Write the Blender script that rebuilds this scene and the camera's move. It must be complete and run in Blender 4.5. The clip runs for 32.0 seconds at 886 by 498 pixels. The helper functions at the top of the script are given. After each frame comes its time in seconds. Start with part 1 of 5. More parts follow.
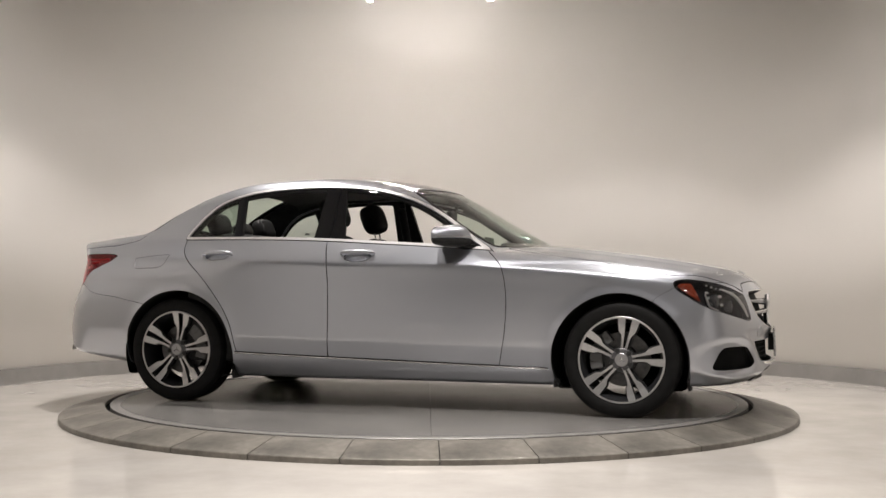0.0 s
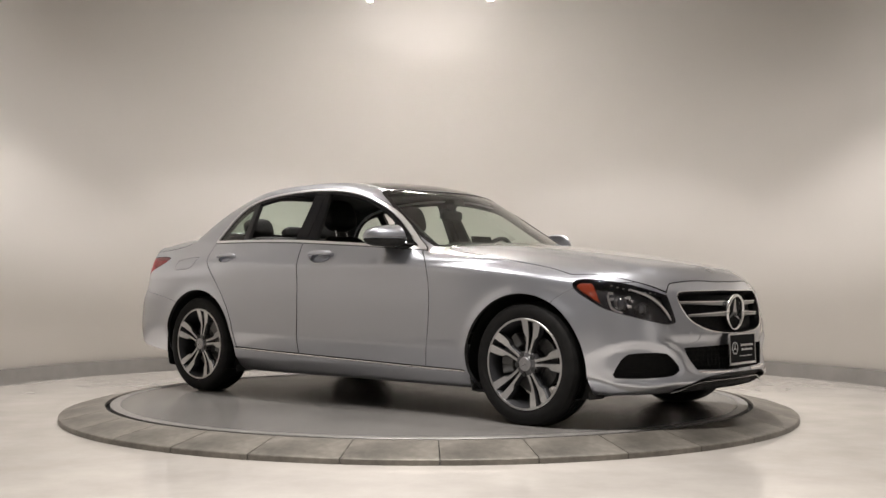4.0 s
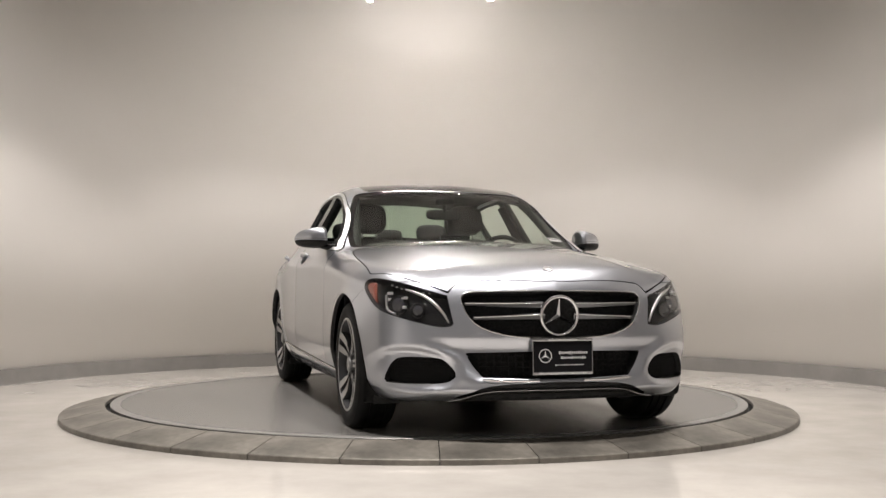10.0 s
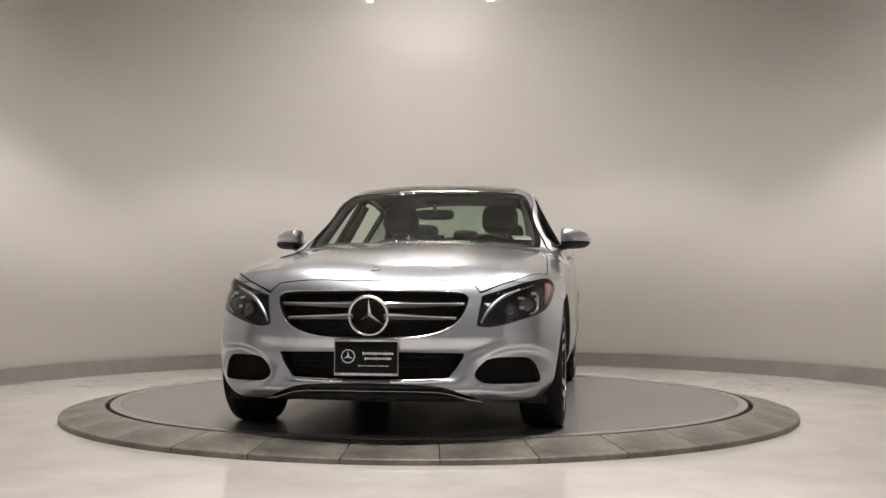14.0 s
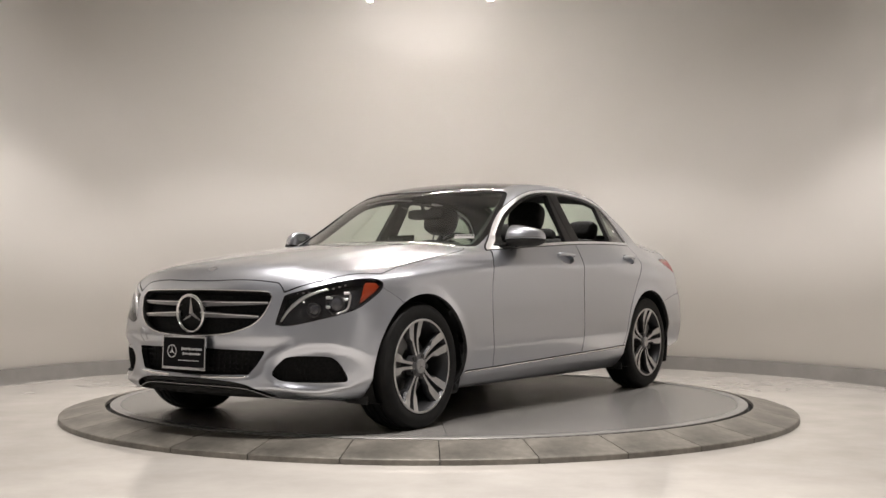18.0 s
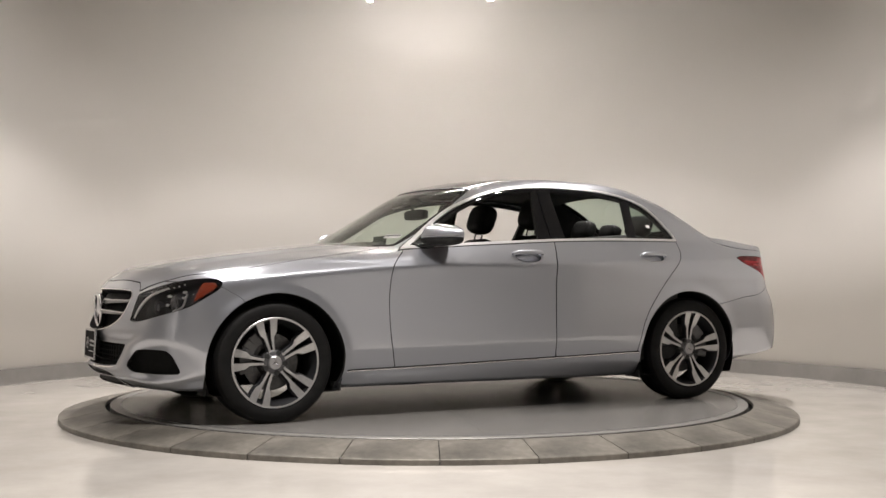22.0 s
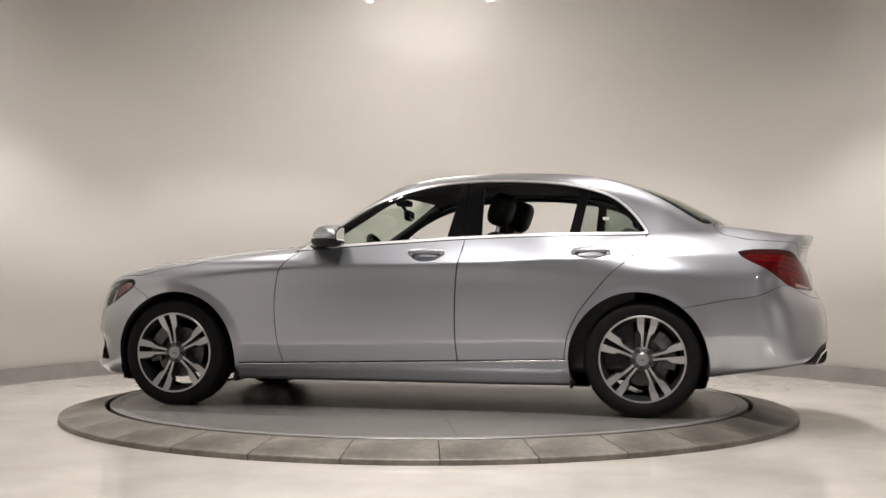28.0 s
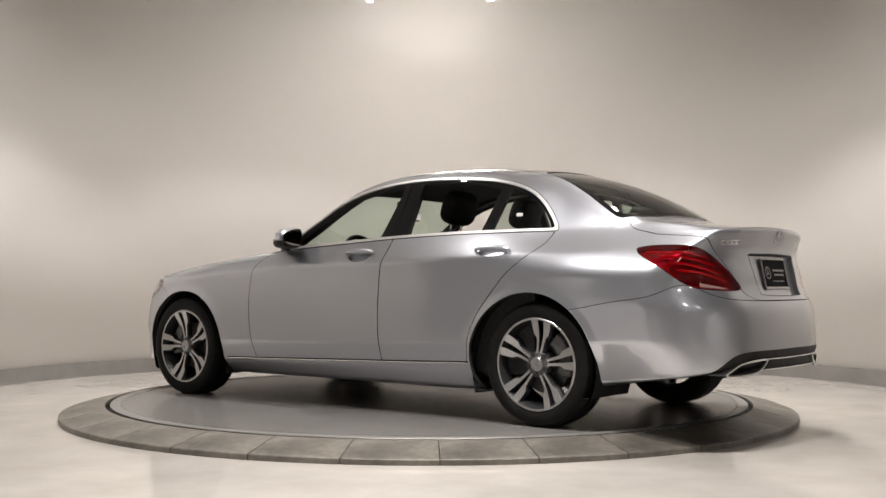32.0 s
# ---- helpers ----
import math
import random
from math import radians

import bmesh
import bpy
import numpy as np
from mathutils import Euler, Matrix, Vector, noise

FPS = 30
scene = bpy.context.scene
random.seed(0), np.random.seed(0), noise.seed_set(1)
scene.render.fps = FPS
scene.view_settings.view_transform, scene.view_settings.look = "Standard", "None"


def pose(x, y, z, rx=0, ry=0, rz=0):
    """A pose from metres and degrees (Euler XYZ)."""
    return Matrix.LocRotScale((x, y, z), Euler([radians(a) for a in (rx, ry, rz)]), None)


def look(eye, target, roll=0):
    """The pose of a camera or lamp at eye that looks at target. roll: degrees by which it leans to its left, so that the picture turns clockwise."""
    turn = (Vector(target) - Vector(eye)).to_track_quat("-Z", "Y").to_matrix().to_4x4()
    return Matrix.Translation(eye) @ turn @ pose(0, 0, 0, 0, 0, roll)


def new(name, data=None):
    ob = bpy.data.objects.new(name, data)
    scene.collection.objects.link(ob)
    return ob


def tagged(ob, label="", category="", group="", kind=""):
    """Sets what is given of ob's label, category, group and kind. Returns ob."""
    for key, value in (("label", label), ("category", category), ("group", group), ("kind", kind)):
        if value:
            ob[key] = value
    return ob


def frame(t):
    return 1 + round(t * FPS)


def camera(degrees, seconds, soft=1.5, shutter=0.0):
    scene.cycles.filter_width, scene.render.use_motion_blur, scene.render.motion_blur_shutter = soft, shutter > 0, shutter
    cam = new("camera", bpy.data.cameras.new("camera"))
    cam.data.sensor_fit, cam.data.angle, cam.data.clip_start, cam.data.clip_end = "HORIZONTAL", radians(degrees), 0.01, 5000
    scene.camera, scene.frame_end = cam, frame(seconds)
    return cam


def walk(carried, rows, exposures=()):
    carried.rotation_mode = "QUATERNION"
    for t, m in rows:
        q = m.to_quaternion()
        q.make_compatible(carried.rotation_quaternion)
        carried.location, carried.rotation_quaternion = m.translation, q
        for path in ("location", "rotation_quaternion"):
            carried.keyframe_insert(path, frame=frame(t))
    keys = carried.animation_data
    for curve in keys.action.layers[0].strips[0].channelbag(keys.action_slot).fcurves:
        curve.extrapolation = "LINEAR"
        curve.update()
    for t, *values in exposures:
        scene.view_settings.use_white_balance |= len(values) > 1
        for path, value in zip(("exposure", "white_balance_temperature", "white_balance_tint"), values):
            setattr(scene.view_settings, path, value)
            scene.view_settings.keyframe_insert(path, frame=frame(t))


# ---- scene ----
cam = camera(43.70, 32.0)
EYE = (0.0, -7.4135, 0.750)
AIM = (0.0837, 0.0, 0.9837)
walk(cam, [(0, look(EYE, AIM, 0.1)), (32.0, look(EYE, AIM, 0.1))], exposures=[(0, 0.0), (10.0, 0.0), (12.0, -0.2), (14.0, -0.2), (16.5, 0.0), (32.0, 0.0)])

# table angle in degrees, by seconds: the way the car points
TURN = ((0, -17.86), (1, -23.95), (2, -29.97), (3, -35.87), (3.5, -38.7), (4.5, -43.6), (5.5, -48.2), (6, -50.15), (6.5, -52.55),
        (7, -55.4), (8, -61.87), (9, -68.36), (10, -74.7), (11, -81.0), (12, -86.85), (13, -92.87), (14, -99.22), (14.5, -102.45),
        (15.5, -108.9), (16.5, -115.3), (17, -118.65), (18, -125.5), (19, -132.6), (20, -139.75), (21, -146.7), (22, -153.62),
        (23, -160.6), (24, -167.47), (25, -174.2), (25.5, -177.5), (26.5, -184.05), (27.5, -190.6), (28, -194.02), (29, -200.83),
        (30, -207.25), (31, -213.1), (32, -219.06))
CAR_X, CAR_Y = -0.028, 0.053

# ---- light ----
world = bpy.data.worlds.new("world")
scene.world = world
world.use_nodes = True
world.node_tree.nodes["Background"].inputs[0].default_value = (0.9, 0.87, 0.83, 1)
world.node_tree.nodes["Background"].inputs[1].default_value = 0.01


def spot(x, y, z, tx, ty, tz, watts, size, blend=0.4, radius=0.06, col=(1.0, 0.935, 0.89)):
    d = bpy.data.lights.new("downlight_or_fill", "SPOT")
    d.energy, d.spot_size, d.spot_blend, d.shadow_soft_size, d.color = watts, radians(size), blend, radius, col
    o = new("downlight_or_fill", d)
    o.matrix_world = look((x, y, z), (tx, ty, tz))
    return o


CEIL = 3.95
# ring of downlights round the bay with added fill among them, two over its front edge, two heads on the track that wash
# the far wall, four unseen lamps added in the hall
# added fill: 216/324 for walls the car reflects, 202/338 for the upper walls
for a, watts, far, cone, soft in ((12, 600, 2.3, 86, 0.8), (62, 235, 2.2, 86, 0.5), (118, 235, 2.2, 86, 0.5), (168, 600, 2.3, 86, 0.8), (216, 130, 2.4, 86, 0.6), (324, 130, 2.4, 86, 0.6),
                                  (202, 60, 1.75, 160, 0.5), (338, 60, 1.75, 160, 0.5)):
    x, y = math.cos(radians(a)), math.sin(radians(a))
    spot(0.09 + 1.75 * x, 0.3 + 1.75 * y, CEIL - 0.08, 0.09 + far * x, 0.3 + far * y, 0, watts, cone, soft, 0.05)
for x in (-0.60, 0.76):
    spot(x, -2.75, CEIL - 0.08, x, -2.6, 0, 560, 72, 0.8, 0.05)
for x in (-0.50, 0.49):
    spot(x, 2.24, 3.30, x * 0.4, 4.15, 3.82, 34, 58, 1.0, 0.04, (1.0, 0.91, 0.89))
# unseen hall lamps, added to light the car's near side
for x in (-4.7, -2.9, 2.9, 4.7):
    spot(x, -7.2, CEIL - 0.08, x, -7.0, 0, 380, 128, 0.8, 0.2)

# ---- materials ----
def mat(name, col, rough=0.5, metal=0.0, **kw):
    m = bpy.data.materials.new(name)
    m.use_nodes = True
    b = m.node_tree.nodes["Principled BSDF"]
    b.inputs["Base Color"].default_value = (*col, 1)
    b.inputs["Roughness"].default_value = rough
    b.inputs["Metallic"].default_value = metal
    for k, v in kw.items():
        b.inputs[k.replace("_", " ")].default_value = v
    return m


def grain(m, scale, lo, hi, socket="Base Color", bump=0.0, detail=6, coords="Object", stretch=(1, 1, 1), second=0.0, bscale=0):
    """Noise of two sizes on one socket of a material, and fine relief."""
    nt = m.node_tree
    b = nt.nodes["Principled BSDF"]
    tc = nt.nodes.new("ShaderNodeTexCoord")
    mp = nt.nodes.new("ShaderNodeMapping")
    mp.inputs["Scale"].default_value = stretch
    nt.links.new(tc.outputs[coords], mp.inputs["Vector"])
    n = nt.nodes.new("ShaderNodeTexNoise")
    n.inputs["Scale"].default_value, n.inputs["Detail"].default_value = scale, detail
    n.inputs["Roughness"].default_value = 0.62
    nt.links.new(mp.outputs[0], n.inputs["Vector"])
    r = nt.nodes.new("ShaderNodeValToRGB")
    r.color_ramp.elements[0].position, r.color_ramp.elements[1].position = 0.32, 0.68
    if isinstance(lo, (int, float)):
        lo, hi = (lo,) * 3, (hi,) * 3
    r.color_ramp.elements[0].color, r.color_ramp.elements[1].color = (*lo, 1), (*hi, 1)
    nt.links.new(n.outputs["Fac"], r.inputs[0])
    out = r.outputs[0]
    if second:
        n2 = nt.nodes.new("ShaderNodeTexNoise")
        n2.inputs["Scale"].default_value, n2.inputs["Detail"].default_value = scale * second, 3
        nt.links.new(mp.outputs[0], n2.inputs["Vector"])
        mx = nt.nodes.new("ShaderNodeMix")
        mx.data_type, mx.blend_type = "RGBA", "OVERLAY"
        mx.inputs["Factor"].default_value = 0.35
        nt.links.new(out, mx.inputs["A"])
        nt.links.new(n2.outputs["Fac"], mx.inputs["B"])
        out = mx.outputs["Result"]
    nt.links.new(out, b.inputs[socket])
    if bump:
        bn = nt.nodes.new("ShaderNodeTexNoise")
        bn.inputs["Scale"].default_value, bn.inputs["Detail"].default_value = bscale or scale * 12, 4
        nt.links.new(mp.outputs[0], bn.inputs["Vector"])
        bp = nt.nodes.new("ShaderNodeBump")
        bp.inputs["Strength"].default_value, bp.inputs["Distance"].default_value = bump, 0.002
        nt.links.new(bn.outputs["Fac"], bp.inputs["Height"])
        nt.links.new(bp.outputs[0], b.inputs["Normal"])
    return m


M_WALL = grain(mat("wall_paint", (0.76, 0.74, 0.71), 0.85), 0.35, (0.755, 0.735, 0.705), (0.775, 0.755, 0.728), bump=0.03, bscale=60)
M_HALL = grain(mat("hall_bounce", (0.2, 0.195, 0.19), 0.85), 0.5, (0.62, 0.61, 0.60), (0.68, 0.67, 0.655))
M_SKIRT = grain(mat("baseboard_grey", (0.2, 0.19, 0.18), 0.5), 3, (0.17, 0.163, 0.155), (0.22, 0.21, 0.20), bump=0.05)
M_BACK = grain(mat("back_wall_bounce", (0.5, 0.49, 0.475), 0.85), 0.5, (0.58, 0.57, 0.555), (0.64, 0.63, 0.615))
M_HALLCEIL = grain(mat("hall_ceiling_unseen", (0.07, 0.07, 0.07), 0.9), 0.7, 0.22, 0.27)
M_CEIL = grain(mat("ceiling_paint", (0.6, 0.585, 0.56), 0.9), 0.5, (0.64, 0.625, 0.60), (0.68, 0.665, 0.64))
M_FLOOR = grain(mat("floor_concrete", (0.6, 0.57, 0.53), 0.11), 2.2, (0.46, 0.437, 0.406), (0.57, 0.544, 0.508), bump=0.006, bscale=45, detail=12)
M_DISC = grain(mat("table_coating", (0.3, 0.29, 0.28), 0.27), 1.4, (0.125, 0.121, 0.116), (0.175, 0.17, 0.163), bump=0.03, bscale=120, detail=9)
M_STEEL = grain(mat("ring_steel", (0.30, 0.28, 0.25), 0.40, 0.35), 4, (0.07, 0.066, 0.058), (0.235, 0.218, 0.19), bump=0.12, bscale=70, second=6)
M_BAND = grain(mat("band_steel", (0.25, 0.24, 0.23), 0.35, 0.1), 5, (0.17, 0.165, 0.157), (0.22, 0.214, 0.205), bump=0.08, bscale=90, second=6)
M_DARK = mat("dark_gap", (0.02, 0.02, 0.02), 0.7)
M_PAINT = grain(mat("silver_paint", (0.452, 0.472, 0.52), 0.32, 0.90, Coat_Weight=1.0, Coat_Roughness=0.025, Coat_IOR=2.0), 500, 0.29, 0.35, "Roughness", detail=2)
M_INNER = grain(mat("cabin_trim_joint_shade", (0.025, 0.025, 0.026), 0.6, Specular_IOR_Level=0.25), 30, 0.018, 0.034, bump=0.1, bscale=300)
M_SEAT = grain(mat("black_leather", (0.015, 0.015, 0.016), 0.55, Specular_IOR_Level=0.15), 40, 0.008, 0.016, bump=0.25, bscale=220)
M_BLACK = mat("gloss_black", (0.006, 0.006, 0.007), 0.03, Specular_IOR_Level=0.3)
M_MATT = grain(mat("black_plastic", (0.02, 0.02, 0.02), 0.55, Specular_IOR_Level=0.25), 20, 0.014, 0.03, bump=0.1, bscale=250)
M_CHROME = mat("chrome", (0.83, 0.83, 0.84), 0.09, 1.0)
M_SATIN = mat("satin_aluminium", (0.66, 0.66, 0.67), 0.28, 1.0)
M_TYRE = grain(mat("tyre_rubber", (0.008, 0.008, 0.009), 0.62, Specular_IOR_Level=0.2), 18, 0.004, 0.009, bump=0.15, bscale=160)
M_FACE = grain(mat("machined_rim", (0.52, 0.52, 0.53), 0.33, 0.9), 60, 0.48, 0.56)
M_POCKET = mat("rim_grey", (0.034, 0.035, 0.038), 0.38, 0.5)
M_DISCB = grain(mat("brake_disc_iron", (0.12, 0.115, 0.11), 0.45, 0.8), 30, 0.08, 0.15)
M_CALIPER = mat("caliper_grey", (0.14, 0.14, 0.14), 0.5, 0.3)
M_RED = mat("tail_red", (0.55, 0.014, 0.045), 0.22, 0.5, Coat_Weight=1.0, Coat_Roughness=0.02)
M_RED2 = mat("tail_red_dark", (0.17, 0.006, 0.011), 0.2, Coat_Weight=1.0)
M_ORANGE = mat("indicator_amber", (0.16, 0.022, 0.007), 0.15, Coat_Weight=1.0)
M_WHITE = mat("white_sticker", (0.75, 0.75, 0.73), 0.5)
M_GREYBAR = mat("print_grey", (0.55, 0.55, 0.55), 0.4)
M_MIRROR = mat("mirror_glass", (0.75, 0.76, 0.76), 0.02, 1.0)
M_UNDER = grain(mat("underbody_black", (0.014, 0.014, 0.014), 0.8, Specular_IOR_Level=0.1), 8, 0.008, 0.02)


def glass(name, col, rough=0.0, mixed=0.9):
    """Thin pane: clear tint with a mirror film by the angle."""
    m = bpy.data.materials.new(name)
    m.use_nodes = True
    nt = m.node_tree
    nt.nodes.clear()
    out = nt.nodes.new("ShaderNodeOutputMaterial")
    tr = nt.nodes.new("ShaderNodeBsdfTransparent")
    tr.inputs[0].default_value = (*col, 1)
    gl = nt.nodes.new("ShaderNodeBsdfGlossy")
    gl.inputs["Roughness"].default_value = rough
    gl.inputs["Color"].default_value = (1, 1, 1, 1)
    lw = nt.nodes.new("ShaderNodeLayerWeight")
    lw.inputs["Blend"].default_value = 0.5
    pw = nt.nodes.new("ShaderNodeMath")
    pw.operation, pw.inputs[1].default_value = "POWER", 5.0
    nt.links.new(lw.outputs["Facing"], pw.inputs[0])
    fr = nt.nodes.new("ShaderNodeMath")
    fr.operation, fr.inputs[1].default_value, fr.inputs[2].default_value = "MULTIPLY_ADD", 0.92, 0.045
    nt.links.new(pw.outputs[0], fr.inputs[0])
    mx = nt.nodes.new("ShaderNodeMixShader")
    nt.links.new(fr.outputs[0], mx.inputs[0])
    nt.links.new(tr.outputs[0], mx.inputs[1])
    nt.links.new(gl.outputs[0], mx.inputs[2])
    nt.links.new(mx.outputs[0], out.inputs[0])
    return m


M_GLASS = glass("green_tinted_glass", (0.66, 0.76, 0.68))
M_LENS = glass("clear_lens", (0.93, 0.93, 0.93))
M_SMOKE = glass("quarter_glass", (0.55, 0.61, 0.57))


def glow(name, col, power):
    m = mat(name, col, 0.5)
    b = m.node_tree.nodes["Principled BSDF"]
    b.inputs["Emission Color"].default_value = (*col, 1)
    b.inputs["Emission Strength"].default_value = power
    return m


M_GLOW = glow("lit_lamp", (1.0, 0.93, 0.87), 310.0)

# ---- the car's body as one smooth solid: x forward, y to its left, z up from the table ----
def spline(pts):
    """Natural cubic through (x, value) pairs, flat beyond its ends."""
    x = np.array([p[0] for p in pts], float)
    v = np.array([p[1] for p in pts], float)
    n = len(x)
    h = np.diff(x)
    a = np.zeros((n, n))
    b = np.zeros(n)
    a[0, 0] = a[-1, -1] = 1
    for i in range(1, n - 1):
        a[i, i - 1], a[i, i], a[i, i + 1] = h[i - 1], 2 * (h[i - 1] + h[i]), h[i]
        b[i] = 6 * ((v[i + 1] - v[i]) / h[i] - (v[i] - v[i - 1]) / h[i - 1])
    m = np.linalg.solve(a, b)

    def f(q):
        q = np.clip(q, x[0], x[-1])
        i = np.clip(np.searchsorted(x, q) - 1, 0, n - 2)
        hh = h[i]
        s, r = x[i + 1] - q, q - x[i]
        return (m[i] * s ** 3 + m[i + 1] * r ** 3) / (6 * hh) + (v[i] / hh - m[i] * hh / 6) * s + (v[i + 1] / hh - m[i + 1] * hh / 6) * r
    return f


def smax(a, b, k):
    h = np.clip(0.5 + 0.5 * (a - b) / k, 0, 1)
    return b + (a - b) * h + k * h * (1 - h)


def smin(a, b, k):
    return -smax(-a, -b, k)


def sstep(a, b, x):
    t = np.clip((x - a) / (b - a), 0, 1)
    return t * t * (3 - 2 * t)


def softplus(x, w):
    return 0.5 * (x + np.sqrt(x * x + w * w))


# heights along the middle
HOOD = spline([(-0.2, 1.02), (0.3, 1.015), (0.7, 1.003), (0.95, 0.985), (1.3, 0.948), (1.64, 0.902), (1.9, 0.856), (2.05, 0.818), (2.15, 0.782), (2.3, 0.715)])
DECK = spline([(-2.5, 1.056), (-2.42, 1.054), (-2.36, 1.05), (-2.25, 1.053), (-2.1, 1.073), (-1.9, 1.097), (-1.6, 1.11), (-1.0, 1.11), (0.0, 1.02)])
CABIN = spline([(-2.3, 0.90), (-2.05, 1.02), (-1.88, 1.130), (-1.7, 1.232), (-1.5, 1.321), (-1.3, 1.385), (-1.1, 1.423), (-0.85, 1.440), (-0.5, 1.445),
                (-0.2, 1.435), (0.05, 1.402), (0.22, 1.350), (0.45, 1.222), (0.7, 1.080), (0.95, 0.95), (1.25, 0.82), (1.5, 0.70)])
# half widths
CREASE = spline([(-2.45, 0.93), (-1.74, 0.917), (-1.06, 0.897), (-0.39, 0.868), (0.735, 0.849), (1.255, 0.812), (1.64, 0.775), (2.3, 0.70)])
LOWLINE = spline([(-2.5, 0.47), (-1.8, 0.46), (-1.0, 0.43), (0.0, 0.40), (0.9, 0.385), (1.6, 0.40), (2.3, 0.42)])
SIDE = spline([(0.10, 0.872), (0.3, 0.893), (0.45, 0.9025), (0.58, 0.904), (0.70, 0.9005), (0.78, 0.8975), (0.86, 0.898), (1.1, 0.89), (1.5, 0.88)])
LOWNARROW = spline([(-2.7, 0.25), (-2.4, 0.135), (-2.2, 0.085), (-1.9, 0.044), (-1.6, 0.020), (-1.3, 0.014), (-0.9, 0.003), (0.0, 0.0), (0.8, 0.0), (1.2, 0.002), (1.45, 0.002),
                    (1.69, 0.008), (1.85, 0.028), (2.0, 0.075), (2.3, 0.19)])
HIGHNARROW = spline([(-2.5, 0.29), (-2.2, 0.24), (-1.9, 0.205), (-1.65, 0.172), (-1.44, 0.135), (-1.2, 0.074), (-0.9, 0.024), (-0.5, 0.003), (0.0, 0.0), (0.4, 0.006), (0.8, 0.03), (1.3, 0.06), (2.2, 0.12)])
# plan of the nose and of the tail, and their lean
NOSE = spline([(0.0, 2.222), (0.2, 2.207), (0.35, 2.178), (0.5, 2.125), (0.62, 2.078), (0.72, 2.012), (0.80, 1.935), (0.86, 1.84), (0.92, 1.70), (1.0, 1.45)])
NOSELEAN = spline([(0.12, -0.13), (0.19, -0.045), (0.25, 0.004), (0.33, 0.012), (0.42, 0.008), (0.5, 0.0), (0.6, -0.018), (0.68, -0.04), (0.76, -0.085), (0.84, -0.16), (1.0, -0.32)])
TAIL = spline([(0.0, -2.480), (0.25, -2.468), (0.45, -2.43), (0.6, -2.375), (0.7, -2.305), (0.78, -2.215), (0.85, -2.08), (0.95, -1.78)])
TAILLEAN = spline([(0.1, 0.12), (0.2, 0.06), (0.3, 0.022), (0.42, 0.0), (0.55, 0.006), (0.65, 0.03), (0.72, 0.066), (0.82, 0.092), (0.92, 0.112), (1.0, 0.088), (1.06, 0.06), (1.2, 0.05)])

BOTTOM = spline([(-2.6, 0.345), (-2.45, 0.335), (-2.25, 0.300), (-1.95, 0.255), (-1.75, 0.225), (-1.4, 0.18), (-1.0, 0.165), (0.0, 0.165), (1.2, 0.165), (1.7, 0.172), (2.0, 0.182), (2.3, 0.195)])

WING = spline([(0.2, 0.36), (0.29, 0.395), (0.35, 0.445), (0.41, 0.50), (0.46, 0.57), (0.52, 0.66), (0.7, 0.8)])


def half_width(x, z):
    m = sstep(0.78, 1.06, z)
    w = SIDE(z) - LOWNARROW(x) * (1 - m) - HIGHNARROW(x) * m
    w = w - 0.040 * sstep(0.48, 0.78, z) * sstep(1.45, 1.80, x) - 0.030 * sstep(0.62, 0.84, z) * sstep(-1.5, -2.0, x)
    d = np.minimum(np.hypot(x - 1.408, z - 0.312), np.hypot(x + 1.394, z - 0.318))
    w = w + 0.012 * np.exp(-((d - 0.375) / 0.045) ** 2)
    w = w - 0.55 * softplus(z - CREASE(x), 0.009) + 0.03 * softplus(z - 1.06, 0.1)
    return w - (0.17 + 0.08 * sstep(-1.5, -1.8, x)) * softplus(LOWLINE(x) - z, 0.008) - 0.60 * softplus(0.258 - z, 0.02)


def top_height(x, y):
    a = np.abs(y)
    hood = HOOD(x + 0.10 * a * a) - 0.045 * (a / 0.85) ** 2 - 0.033 * (a / 0.85) ** 5
    hood = hood + 0.010 * sstep(0.56, 0.44, a) * sstep(0.7, 1.1, x)
    deck = DECK(x + 0.10 * a * a) - 0.035 * (a / 0.75) ** 2 - 0.03 * (a / 0.75) ** 6
    low = np.where(x > -0.2, hood, deck)
    cab = CABIN(np.where(x > -0.5, np.maximum(x + 0.36 * a * a, -0.5), np.minimum(x - 0.26 * a * a, -0.5))) - 0.019 * (a / 0.5) ** 2
    return smax(low, cab, 0.03)


def body(p):
    x, y, z = p[:, 0], p[:, 1], p[:, 2]
    a = np.sqrt(y * y + 1e-6)
    side = a - half_width(x, z)
    top = (z - top_height(x, a)) * np.where((x > 0.25) & (z > 1.03), 0.86, 0.95)
    u = -0.6157 * x + 0.788 * a
    e = np.sqrt(((u + 0.675) / 0.20) ** 2 + ((z - 0.335) / 0.088) ** 2)
    scoop = np.where(x > 1.6, 0.022 * sstep(1.45, 0.90, e) - 0.012 * np.exp(-((z - 0.236) / 0.022) ** 2), 0.0)
    wing = a - WING(z)
    scoop = scoop + np.where(x > 1.6, 0.018 * sstep(0.07, -0.05, wing) * sstep(0.505, 0.43, z) * sstep(0.275, 0.31, z), 0.0)
    nose = (x - NOSE(a) - NOSELEAN(z)) * 0.8 + scoop
    tail = (TAIL(a) + TAILLEAN(z) - x) * 0.8
    f = smax(side, top, 0.075 + 0.012 * sstep(1.25, 1.4, z) - 0.03 * sstep(0.9, 0.6, np.abs(z - 0.95) * 10))
    f = smax(f, nose, 0.06)
    f = smax(f, tail, 0.035)
    return smax(f, BOTTOM(x) - z, 0.03)


def body_normal(p):
    e = 0.0015
    g = np.stack([body(p + d) - body(p - d) for d in np.eye(3) * e], 1)
    return g / np.maximum(np.linalg.norm(g, axis=1), 1e-9)[:, None]


